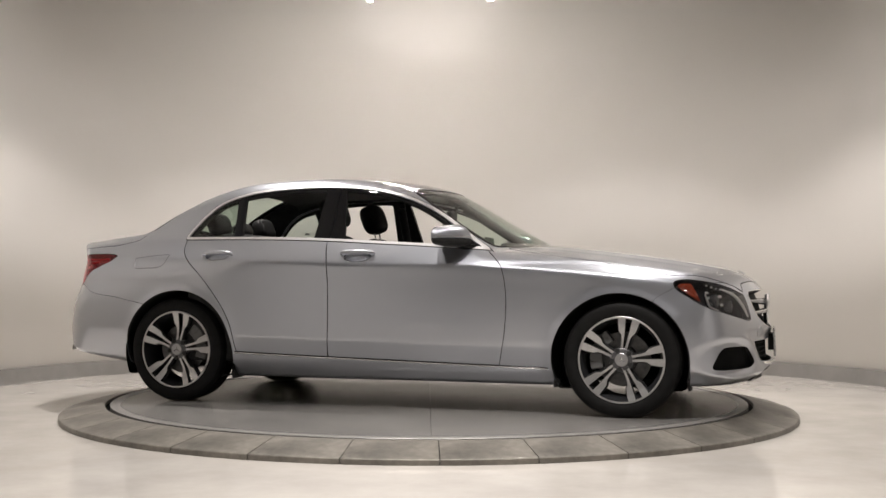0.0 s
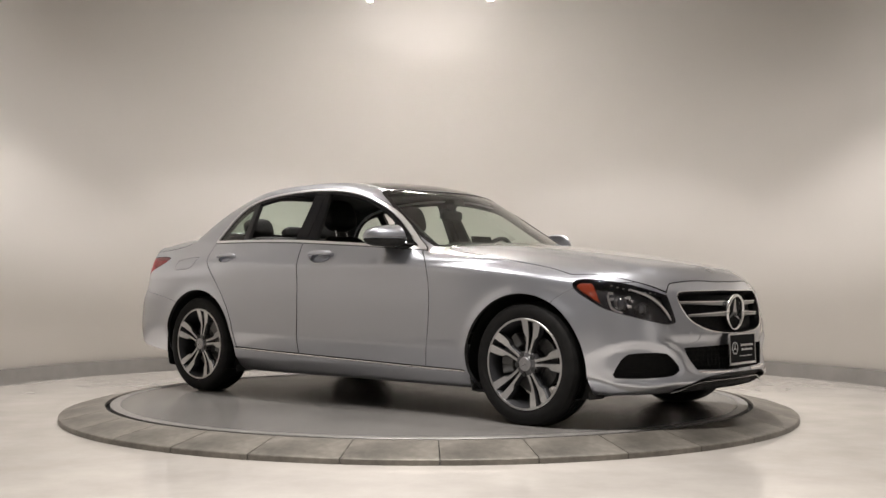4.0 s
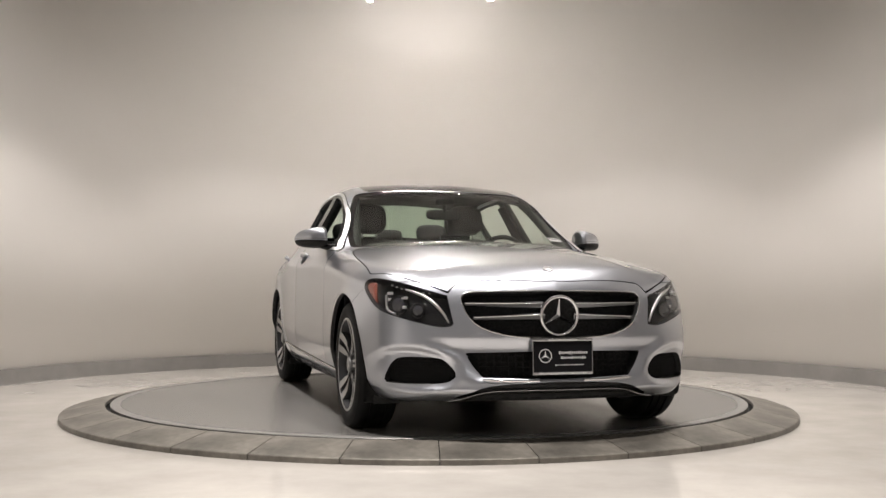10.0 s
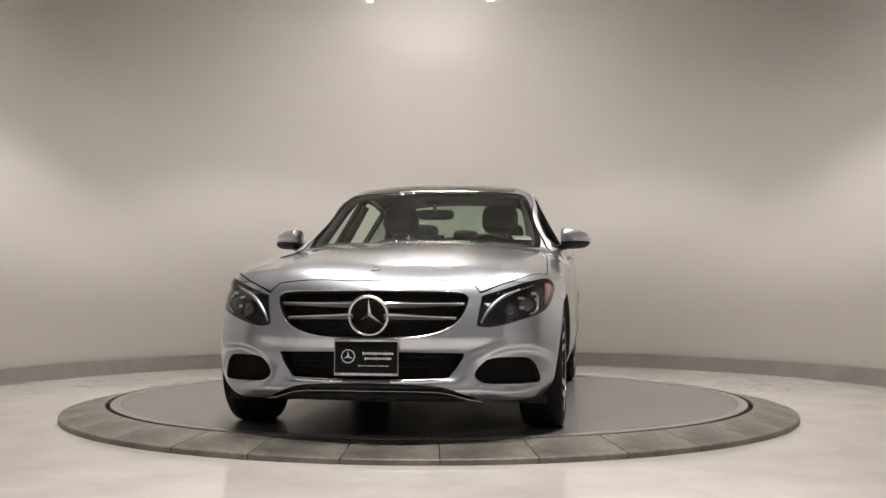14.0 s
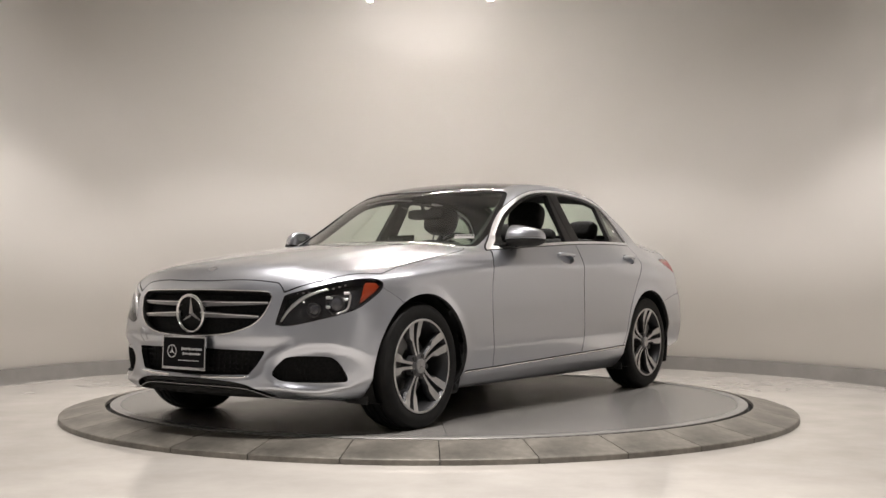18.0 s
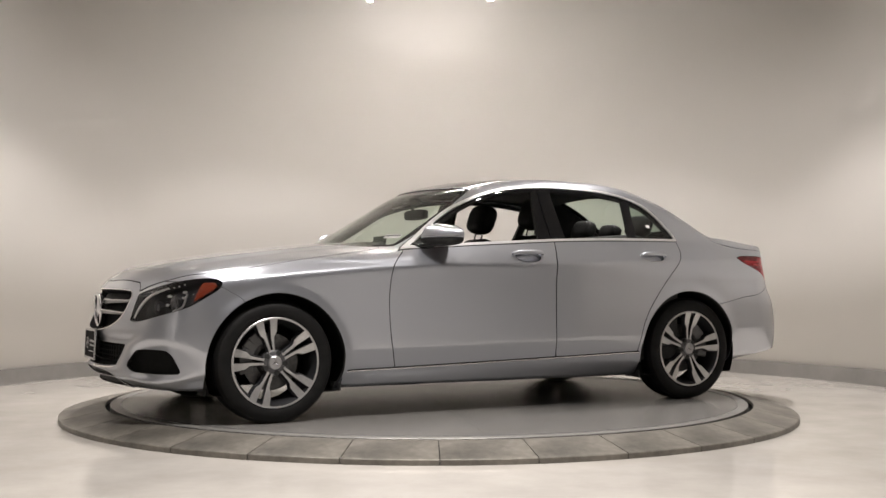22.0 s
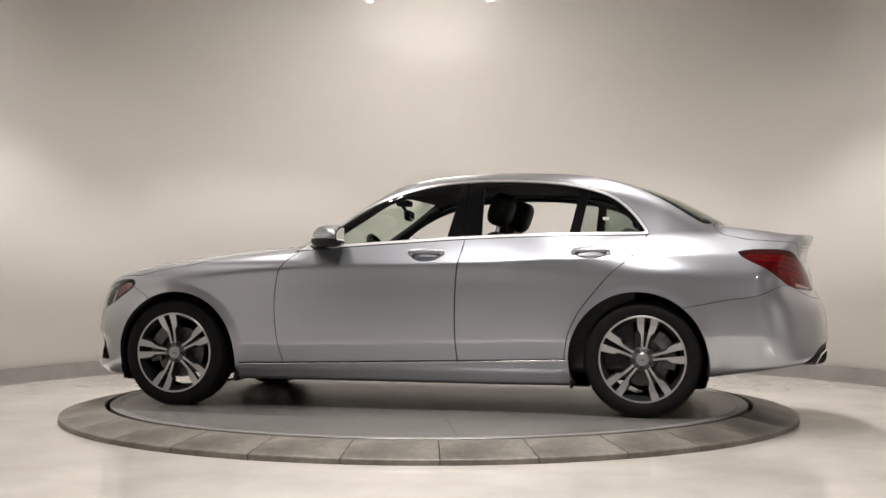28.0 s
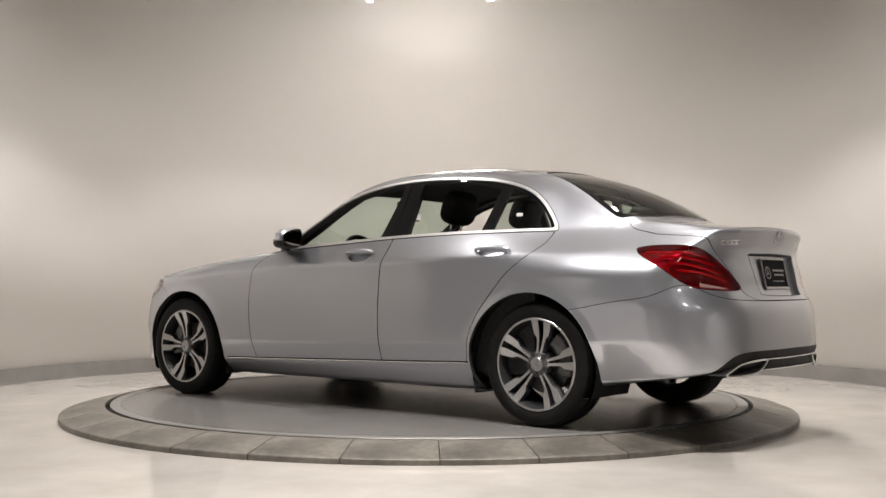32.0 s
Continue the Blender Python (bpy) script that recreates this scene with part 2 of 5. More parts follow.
def pulled(p, level=0.0, steps=4):
    """The points moved onto the body's surface, or to that distance from it."""
    for _ in range(steps):
        e = 0.0015
        g = np.stack([body(p + d) - body(p - d) for d in np.eye(3) * e], 1) / (2 * e)
        f = body(p) - level
        p = p - (f / np.maximum((g * g).sum(1), 0.05))[:, None] * g
    return p


def net(f, lo, hi, cell):
    """Quads over the zero surface of f in a box, cell by cell."""
    ax = [np.arange(l, h + cell, cell) for l, h in zip(lo, hi)]
    n = [len(q) for q in ax]
    g = np.stack(np.meshgrid(*ax, indexing="ij"), -1).reshape(-1, 3)
    v = np.concatenate([f(q) for q in np.array_split(g, 24)]).reshape(n)
    s = v < 0
    c = sum(s[i:n[0] - 1 + i, j:n[1] - 1 + j, k:n[2] - 1 + k].astype(np.int8) for i in (0, 1) for j in (0, 1) for k in (0, 1))
    live = (c > 0) & (c < 8)
    idx = -np.ones(live.shape, int)
    idx[live] = np.arange(live.sum())
    ci = np.argwhere(live)
    tot = np.zeros((len(ci), 3))
    cnt = np.zeros(len(ci))
    for d in range(3):
        o1, o2 = [q for q in range(3) if q != d]
        for u in (0, 1):
            for w in (0, 1):
                a = ci.copy()
                a[:, o1] += u
                a[:, o2] += w
                b = a.copy()
                b[:, d] += 1
                va, vb = v[tuple(a.T)], v[tuple(b.T)]
                m = (va < 0) != (vb < 0)
                t = np.where(m, va / np.where(m, va - vb, 1), 0)
                q = a.astype(float)
                q[:, d] += t
                tot[m] += q[m]
                cnt[m] += 1
    verts = tot / cnt[:, None] * cell + np.array(lo)
    quads = []
    for d in range(3):
        o1, o2 = (d + 1) % 3, (d + 2) % 3
        sl0, sl1 = [slice(None)] * 3, [slice(None)] * 3
        sl0[d], sl1[d] = slice(0, n[d] - 1), slice(1, n[d])
        cross = np.argwhere(s[tuple(sl0)] != s[tuple(sl1)])
        ok = np.all((cross[:, [o1, o2]] > 0) & (cross[:, [o1, o2]] < np.array(n)[[o1, o2]] - 1), axis=1)
        cross = cross[ok]
        inside = s[tuple(cross.T)]
        e1, e2 = np.eye(3, dtype=int)[o1], np.eye(3, dtype=int)[o2]
        q = np.stack([idx[tuple((cross - a).T)] for a in (e1 + e2, e2, 0 * e1, e1)], 1)
        q[~inside] = q[~inside][:, ::-1]
        quads.append(q)
    return verts, np.concatenate(quads)

# ---- tools to part the solid into panels ----
def rounded(pts, n=6, closed=True):
    """A smooth outline through the points."""
    p = np.array(pts, float)
    m = len(p)
    out = []
    for i in range(m if closed else m - 1):
        a, b, c, d = (p[(i + k) % m] if closed else p[min(max(i + k, 0), m - 1)] for k in (-1, 0, 1, 2))
        for s in np.arange(n) / n:
            out.append(0.5 * (2 * b + (c - a) * s + (2 * a - 5 * b + 4 * c - d) * s * s + (3 * b - a - 3 * c + d) * s ** 3))
    if not closed:
        out.append(p[-1])
    return np.array(out)


def inside(u, v, poly):
    """Signed distance of the points (u, v) from a closed outline, negative within."""
    q = np.stack([u, v], 1)
    best = np.full(len(q), 9.0)
    odd = np.zeros(len(q), bool)
    for a, b in zip(poly, np.roll(poly, -1, 0)):
        e = b - a
        w = q - a
        t = np.clip((w @ e) / max(e @ e, 1e-12), 0, 1)
        best = np.minimum(best, np.hypot(*(w - t[:, None] * e).T))
        if a[1] != b[1]:
            odd ^= ((a[1] > q[:, 1]) != (b[1] > q[:, 1])) & (q[:, 0] < e[0] * (q[:, 1] - a[1]) / e[1] + a[0])
    return np.where(odd, -best, best)


def cut(m, val):
    """The part of the triangle mesh m where val is negative."""
    v, f = m
    s = val < 0
    k = s[f].sum(1)
    keep = f[k == 3]
    mixed = f[(k == 1) | (k == 2)]
    extra, made, faces, n = [], {}, [], len(v)

    def mid(a, b):
        key = (min(a, b), max(a, b))
        if key not in made:
            t = val[a] / (val[a] - val[b])
            made[key] = n + len(extra)
            extra.append(v[a] + (v[b] - v[a]) * t)
        return made[key]
    for tri in mixed:
        poly = []
        for a, b in zip(tri, np.roll(tri, -1)):
            if s[a]:
                poly.append(a)
            if s[a] != s[b]:
                poly.append(mid(a, b))
        for i in range(1, len(poly) - 1):
            faces.append((poly[0], poly[i], poly[i + 1]))
    vv = np.concatenate([v, np.array(extra).reshape(-1, 3)])
    ff = np.concatenate([keep, np.array(faces, int).reshape(-1, 3)])
    used, inv = np.unique(ff, return_inverse=True)
    return vv[used], inv.reshape(-1, 3)


def split(m, fn, gap=0.0045):
    """Cuts the region fn < 0 out of m: what is within, and what is left, with a joint between."""
    val = fn(m[0])
    return cut(m, val + gap / 2), cut(m, gap / 2 - val)


def only(mask, val):
    return np.where(mask, val, 1.0)


def where(mask, u, v, poly):
    out = np.ones(len(mask))
    lo, hi = poly.min(0) - 0.12, poly.max(0) + 0.12
    k = mask & (u > lo[0]) & (u < hi[0]) & (v > lo[1]) & (v < hi[1])
    if k.any():
        out[k] = inside(u[k], v[k], poly)
    return out


def rim_edges(f):
    e = np.concatenate([f[:, [0, 1]], f[:, [1, 2]], f[:, [2, 0]]])
    key = np.sort(e, 1)
    _, i, c = np.unique(key, axis=0, return_index=True, return_counts=True)
    return e[i[c == 1]]


def panel(name, m, mats, parent, thick=0.018, lift=0.0, label="", back=True, bowl=False):
    """A mesh from a cut piece of skin: its face, its edges turned in by thick and its back. bowl: sunk by thick, with walls."""
    v, f = m
    v = pulled(v, 0.0, 2)
    nr = body_normal(v)
    out, inn = v + nr * lift, v - nr * thick
    e = rim_edges(f)
    n = len(v)
    side = np.cross(out[e[:, 1]] - out[e[:, 0]], nr[e[:, 0]])
    side /= np.maximum(np.linalg.norm(side, axis=1), 1e-9)[:, None]
    ev = np.concatenate([out[e[:, 0]], out[e[:, 1]], inn[e[:, 1]], inn[e[:, 0]]])
    k = len(e)
    r = np.arange(k)
    if bowl:
        verts, norms = np.concatenate([inn, ev]), np.concatenate([nr, -np.tile(side, (4, 1))])
        tris = f
        quads = np.stack([r, r + k, r + 2 * k, r + 3 * k], 1) + n
        base = n
        idx = np.zeros(len(tris) + k, int)
    else:
        verts = np.concatenate([out, inn, ev]) if back else np.concatenate([out, ev])
        norms = np.concatenate([nr, -nr, np.tile(side, (4, 1))]) if back else np.concatenate([nr, np.tile(side, (4, 1))])
        tris = np.concatenate([f, f[:, ::-1] + n]) if back else f
        base = 2 * n if back else n
        quads = np.stack([r + 3 * k, r + 2 * k, r + k, r], 1) + base
        # edges take the dark back colour, which puts shade into the joints
        idx = np.concatenate([np.zeros(len(f), int), np.ones(len(f) if back else 0, int), np.full(k, 1 if len(mats) > 1 else 0)])
    me = bpy.data.meshes.new(name)
    nt, nq = len(tris), len(quads)
    me.vertices.add(len(verts))
    me.vertices.foreach_set("co", verts.astype(np.float32).ravel())
    me.loops.add(3 * nt + 4 * nq)
    me.loops.foreach_set("vertex_index", np.concatenate([tris.ravel(), quads.ravel()]).astype(np.int32))
    me.polygons.add(nt + nq)
    me.polygons.foreach_set("loop_start", np.concatenate([np.arange(nt) * 3, 3 * nt + np.arange(nq) * 4]).astype(np.int32))
    me.polygons.foreach_set("use_smooth", [True] * (nt + nq))
    for q in mats:
        me.materials.append(q)
    if len(mats) > 1:
        me.polygons.foreach_set("material_index", idx.astype(np.int32))
    me.update(calc_edges=True)
    me.normals_split_custom_set_from_vertices(norms.astype(np.float32))
    o = new(name, me)
    o.parent = parent
    if label:
        tagged(o, label)
    return o


def part(name, bm, material, parent, label="", smooth=None):
    me = bpy.data.meshes.new(name)
    bm.normal_update()
    bm.to_mesh(me)
    bm.free()
    for m in material if isinstance(material, (list, tuple)) else (material,):
        me.materials.append(m)
    if smooth is not None:
        me.polygons.foreach_set("use_smooth", [True] * len(me.polygons))
        if smooth:
            me.set_sharp_from_angle(angle=radians(smooth))
    o = new(name, me)
    o.parent = parent
    if label:
        tagged(o, label)
    return o


def tube(bm, pts, r, n=8, closed=False, flat=1.0, up=(0, 0, 1)):
    """A round or flattened bar along a line of points."""
    p = [Vector(q) for q in pts]
    rows = []
    for i, c in enumerate(p):
        a = p[i - 1] if (i or closed) else p[i]
        b = p[(i + 1) % len(p)] if (i < len(p) - 1 or closed) else p[i]
        d = (b - a).normalized()
        s = d.cross(Vector(up))
        s = s.normalized() if s.length > 1e-4 else Vector((1, 0, 0))
        w = s.cross(d)
        rr = r[i] if isinstance(r, (list, tuple, np.ndarray)) else r
        rows.append([bm.verts.new(c + s * math.cos(2 * math.pi * k / n) * rr * flat + w * math.sin(2 * math.pi * k / n) * rr) for k in range(n)])
    m = len(rows)
    for i in range(m if closed else m - 1):
        for k in range(n):
            bm.faces.new((rows[i][k], rows[i][(k + 1) % n], rows[(i + 1) % m][(k + 1) % n], rows[(i + 1) % m][k]))
    if not closed:
        bm.faces.new(rows[0][::-1])
        bm.faces.new(rows[-1])
    bmesh.ops.recalc_face_normals(bm, faces=bm.faces)
    return bm


def block(bm, c, s, e=0.35, turn=None, n=20, bend=None):
    """A cushion-like rounded box: centre, half sizes, roundness."""
    def pw(a, k):
        return math.copysign(abs(a) ** k, a)
    rows = []
    for i in range(n + 1):
        t = -math.pi / 2 + math.pi * i / n
        row = []
        for j in range(2 * n):
            q = 2 * math.pi * j / (2 * n)
            p = Vector((s[0] * pw(math.cos(t), e) * pw(math.cos(q), e), s[1] * pw(math.cos(t), e) * pw(math.sin(q), e), s[2] * pw(math.sin(t), e)))
            if bend:
                p = bend(p)
            if turn:
                p = turn @ p
            row.append(bm.verts.new(p + Vector(c)))
        rows.append(row)
    for i in range(n):
        for j in range(2 * n):
            k = (j + 1) % (2 * n)
            bm.faces.new((rows[i][j], rows[i][k], rows[i + 1][k], rows[i + 1][j]))
    bmesh.ops.remove_doubles(bm, verts=bm.verts, dist=1e-5)
    return bm


def slab(bm, c, s, bevel=0.004, turn=None):
    """A bevelled box: centre, full sizes."""
    m = Matrix.Translation(c) @ (turn.to_4x4() if turn else Matrix()) @ Matrix.Diagonal((*s, 1))
    r = bmesh.ops.create_cube(bm, size=1, matrix=m)
    es = {e for v in r["verts"] for e in v.link_edges}
    if bevel:
        bmesh.ops.bevel(bm, geom=list(es), offset=bevel, segments=2, affect="EDGES", profile=0.5)
    return bm


def sheet(bm, poly, depth, m=Matrix()):
    """A flat outline with thickness depth along +z of m."""
    a = [bm.verts.new(m @ Vector((x, y, 0))) for x, y in poly]
    b = [bm.verts.new(m @ Vector((x, y, depth))) for x, y in poly]
    bm.faces.new(a[::-1])
    bm.faces.new(b)
    for i in range(len(a)):
        j = (i + 1) % len(a)
        bm.faces.new((a[i], a[j], b[j], b[i]))
    return bm


def turned(bm, prof, n=64, axis="y", closed=True, c=(0, 0, 0)):
    """A profile of (radius, along) turned round an axis."""
    rows = []
    for i in range(n):
        a = 2 * math.pi * i / n
        row = []
        for r, h in prof:
            p = (r * math.cos(a), h, r * math.sin(a)) if axis == "y" else ((h, r * math.cos(a), r * math.sin(a)) if axis == "x" else (r * math.cos(a), r * math.sin(a), h))
            row.append(bm.verts.new(Vector(p) + Vector(c)))
        rows.append(row)
    k = len(prof)
    for i in range(n):
        j = (i + 1) % n
        for q in range(k if closed else k - 1):
            w = (q + 1) % k
            bm.faces.new((rows[i][q], rows[i][w], rows[j][w], rows[j][q]))
    bmesh.ops.remove_doubles(bm, verts=bm.verts, dist=1e-6)
    bmesh.ops.recalc_face_normals(bm, faces=bm.faces)
    return bm

# ---- the place ----
def mesh_from(name, verts, faces, material, parent=None, label="", smooth=False):
    me = bpy.data.meshes.new(name)
    me.from_pydata([tuple(map(float, v)) for v in verts], [], [tuple(map(int, f)) for f in faces])
    for m in material if isinstance(material, (list, tuple)) else (material,):
        me.materials.append(m)
    if smooth:
        me.polygons.foreach_set("use_smooth", [True] * len(me.polygons))
    o = new(name, me)
    o.parent = parent
    if label:
        tagged(o, label)
    return o


def ring(name, radii, material, parent=None, a0=0.0, a1=360.0, n=180, cx=0.0, cy=0.0, label="", smooth=True, axis=None):
    """A profile of (radius, z) swept round the upright axis; a closed profile repeats its first pair."""
    full = a1 - a0 >= 359.99
    m = n if full else n + 1
    verts, faces = [], []
    for i in range(m):
        a = radians(a0 + (a1 - a0) * i / n)
        verts += [(cx + r * math.cos(a), cy + r * math.sin(a), z) for r, z in radii]
    k = len(radii)
    for i in range(n):
        j = (i + 1) % m
        for q in range(k - 1):
            faces.append((i * k + q, j * k + q, j * k + q + 1, i * k + q + 1))
    if not full:
        faces.append(tuple(range(k))[::-1])
        faces.append(tuple((m - 1) * k + q for q in range(k)))
    return mesh_from(name, verts, faces, material, parent, label, smooth)


FZ = -0.079
WX, WY, WR = 0.09, 0.40, 3.76
HALL = 6.2


def room():
    # plan of the inner wall face: a round bay that opens into an unseen hall, added behind the camera
    plan = [(WX + WR * math.cos(radians(a)), WY + WR * math.sin(radians(a))) for a in np.linspace(-36, 216, 184)]
    jx = plan[0][0]
    outer = [(WX + (WR + 0.2) * math.cos(radians(a)), WY + (WR + 0.2) * math.sin(radians(a))) for a in np.linspace(-36, 216, 184)]

    def strip(name, a, b, z0, z1, m, label):
        n = len(a)
        v = [(x, y, z0) for x, y in a] + [(x, y, z1) for x, y in a] + [(x, y, z0) for x, y in b] + [(x, y, z1) for x, y in b]
        f = []
        for i in range(n - 1):
            f += [(i + 1, i, n + i, n + i + 1), (2 * n + i, 2 * n + i + 1, 3 * n + i + 1, 3 * n + i), (n + i + 1, n + i, 3 * n + i, 3 * n + i + 1),
                  (i, i + 1, 2 * n + i + 1, 2 * n + i)]
        f += [(0, 2 * n, 3 * n, n), (n - 1, 2 * n - 1, 4 * n - 1, 3 * n - 1)]
        return tagged(mesh_from(name, v, f, m, smooth=False), label, kind="structure", category=name.split("_")[0])
    w = strip("wall_curved", plan, outer, FZ - 0.05, CEIL, M_WALL, "smooth off-white curved plaster wall round the turntable")
    w.data.polygons.foreach_set("use_smooth", [True] * (len(w.data.polygons) - 2) + [False] * 2)
    base = [(WX + (WR - 0.012) * math.cos(radians(a)), WY + (WR - 0.012) * math.sin(radians(a))) for a in np.linspace(-36, 216, 184)]
    mid = [(WX + (WR + 0.002) * math.cos(radians(a)), WY + (WR + 0.002) * math.sin(radians(a))) for a in np.linspace(-36, 216, 184)]
    strip("baseboard", base, mid, FZ - 0.02, FZ + 0.128, M_SKIRT, "grey painted baseboard along the curved wall")
    x0, y0 = plan[0]
    x1, y1 = plan[-1]
    # unseen hall walls, added to close the room and bounce light onto the car
    for nm, pts in (("wall_side_east", [(x0, y0), (HALL, y0 - 0.3), (HALL, -10.5)]), ("wall_back", [(HALL, -10.5), (-HALL, -10.5)]),
                    ("wall_side_west", [(-HALL, -10.5), (-HALL, y1 - 0.3), (x1, y1)])):
        out = [(x + 0.15 * (1 if x > 0 else -1), y - (0.15 if nm == "wall_back" else 0)) for x, y in pts]
        strip(nm, pts[::-1], out[::-1], FZ - 0.05, CEIL, M_BACK if nm == "wall_back" else M_HALL, "unseen pale hall wall, added to bounce light")
    v = [(-9, -12, 0), (9, -12, 0), (9, 6, 0), (-9, 6, 0)]
    fl = mesh_from("floor", [(x, y, FZ + z) for z in (-0.2, 0) for x, y, _ in v], [(3, 2, 1, 0), (4, 5, 6, 7), (0, 1, 5, 4), (1, 2, 6, 5), (2, 3, 7, 6), (3, 0, 4, 7)], M_FLOOR)
    tagged(fl, "polished pale concrete floor with faint stains", "floor", kind="structure")
    # ceilings are unseen; their tones set the bounce and the car's reflections
    for nm, y0, y1, m, lab in (("ceiling", -2.0, 6.0, M_CEIL, "plain white ceiling over the round bay"), ("ceiling_hall", -12.0, -2.0, M_HALLCEIL, "unseen grey ceiling, added over the hall")):
        c = [(-9, y0), (9, y0), (9, y1), (-9, y1)]
        ce = mesh_from(nm, [(x, y, CEIL + z) for z in (0, 0.2) for x, y in c], [(3, 2, 1, 0), (4, 5, 6, 7), (0, 1, 5, 4), (1, 2, 6, 5), (2, 3, 7, 6), (3, 0, 4, 7)], m)
        tagged(ce, lab, "ceiling", kind="structure")


RD, RO = 2.05, 2.35


SEAMS = (-72, -33, 38, 72, 108, 147, 218, 252)


def turntable():
    t = tagged(new("turntable"), "grey round vehicle turntable of sector plates set in the floor", "turntable")
    ring("platform_base", [(0.0, -0.06), (RD - 0.002, -0.06), (RD - 0.002, -0.006), (0.0, -0.006)], M_DARK, t, n=240, label="dark frame of the platform", smooth=False)
    for a, b in zip(SEAMS, SEAMS[1:] + (SEAMS[0] + 360,)):
        n = max(6, int((b - a) / 1.5))
        bm = bmesh.new()
        g = 0.0012
        pts = [(RD * math.cos(radians(a + (b - a) * i / n)), RD * math.sin(radians(a + (b - a) * i / n))) for i in range(n + 1)]
        h = radians((a + b) / 2)
        k = g / math.sin(radians((b - a) / 2))
        sh = Vector((math.cos(h) * k, math.sin(h) * k, 0))
        vs = [Vector((0, 0, 0)) + sh] + [Vector((x, y, 0)) + sh * 0 + Vector((-math.sin(radians(a)), math.cos(radians(a)), 0)) * (g if i == 0 else 0) - Vector((-math.sin(radians(b)), math.cos(radians(b)), 0)) * (g if i == n else 0) for i, (x, y) in enumerate(pts)]
        sheet(bm, [(v.x, v.y) for v in vs], 0.0045, Matrix.Translation((0, 0, -0.0045)))
        part("sector_plate", bm, M_DISC, t)
    ring("edge_band", [(RD - 0.062, -0.002), (RD - 0.060, 0.003), (RD - 0.003, 0.003), (RD, 0.0), (RD, -0.03)], M_BAND, t, n=240, label="grey edge band", smooth=False)
    return t


def surround():
    s = tagged(new("turntable_surround"), "fixed ring of worn grey steel plates round the turntable", "ramp ring")
    ring("frame_ring", [(RD + 0.012, -0.13), (RO - 0.01, -0.13), (RO - 0.01, -0.072), (RO - 0.014, -0.068), (RD + 0.06, -0.022), (RD + 0.034, -0.03), (RD + 0.034, -0.06), (RD + 0.012, -0.06), (RD + 0.012, -0.13)],
         M_DARK, s, n=240, label="dark steel frame")
    prof = [(RD + 0.030, -0.020), (RD + 0.030, -0.001), (RD + 0.034, 0.001), (RD + 0.05, 0.0), (RO - 0.012, -0.048), (RO - 0.003, -0.051), (RO, -0.055), (RO, -0.0785)]
    n = 32
    first = None
    for k in range(n):
        a = -88.9 + 11.25 * k
        if first is None:
            first = ring("steel_plate", prof, M_STEEL, s, 0.06, 11.19, 14, smooth=False)
            o = first
        else:
            o = new("steel_plate", first.data)
            o.parent = s
        o.rotation_euler = (0, 0, radians(a))
    return s


def track_light():
    t = tagged(new("track_light"), "white hanging track light with a lit tube and two spot heads", "lamp")
    bm = bmesh.new()
    slab(bm, (0, 2.2, 3.335), (0.98, 0.05, 0.04), 0.006)
    part("rail", bm, M_WHITE, t)
    bm = bmesh.new()
    tube(bm, [(-0.40, 2.2, 3.30), (0.39, 2.2, 3.30)], 0.014, 12)
    part("tube_lamp", bm, M_GLOW, t, "lit white tube")
    for x in (-0.46, 0.44):
        bm = bmesh.new()
        tube(bm, [(x, 2.2, 3.35), (x, 2.2, CEIL)], 0.006, 8)
        part("hanger", bm, M_WHITE, t)
    for x, hz in ((-0.535, 3.222), (0.515, 3.24)):
        bm = bmesh.new()
        turned(bm, [(0.026, 0.0), (0.034, 0.0), (0.034, 0.085), (0.02, 0.10), (0.0, 0.10), (0.0, 0.092), (0.018, 0.09), (0.026, 0.02)], 24, "z", c=(x, 2.2, hz))
        h = part("spot_head", bm, M_WHITE, t, "white spot head", 40)
        bm = bmesh.new()
        turned(bm, [(0.0, 0.010), (0.0255, 0.010), (0.0255, 0.014), (0.0, 0.014)], 24, "z", c=(x, 2.2, hz))
        part("bulb", bm, M_GLOW, h, "lit bulb")


room()
track_light()
TABLE = turntable()
surround()

# ---- the car ----
SKIN_CELL = 0.018
car = tagged(new("car"), "silver four-door saloon car with open side windows, parked on the turntable", "car")
_v, _q = net(body, (-2.57, -1.0, 0.1), (2.36, 1.0, 1.5), SKIN_CELL)
SKIN = (pulled(_v), np.concatenate([_q[:, [0, 1, 2]], _q[:, [0, 2, 3]]]))
PAINT = (M_PAINT, M_INNER)

ARCH = ((1.408, 0.312, 0.388), (-1.394, 0.318, 0.388))


def arches(v):
    d = np.minimum(*[np.hypot(v[:, 0] - x, v[:, 2] - z) - r for x, z, r in ARCH])
    return only(np.abs(v[:, 1]) > 0.40, d)


def mean2(a, b):
    return [tuple(0.5 * (p + q) for p, q in zip(u, w)) for u, w in zip(a, b)]


DLO = rounded([(0.655, 0.944), (0.63, 0.948), (0.42, 0.962), (0.20, 0.977), (-0.06, 0.992), (-0.40, 1.011), (-0.75, 1.023), (-1.09, 1.029), (-1.30, 1.032), (-1.425, 1.034),
               (-1.452, 1.044), (-1.425, 1.098), (-1.332, 1.206), (-1.212, 1.288), (-1.02, 1.343), (-0.80, 1.369), (-0.55, 1.380), (-0.35, 1.375), (-0.18, 1.358),
               (-0.02, 1.325), (0.12, 1.278), (0.26, 1.212), (0.40, 1.122), (0.54, 1.022)], 5)
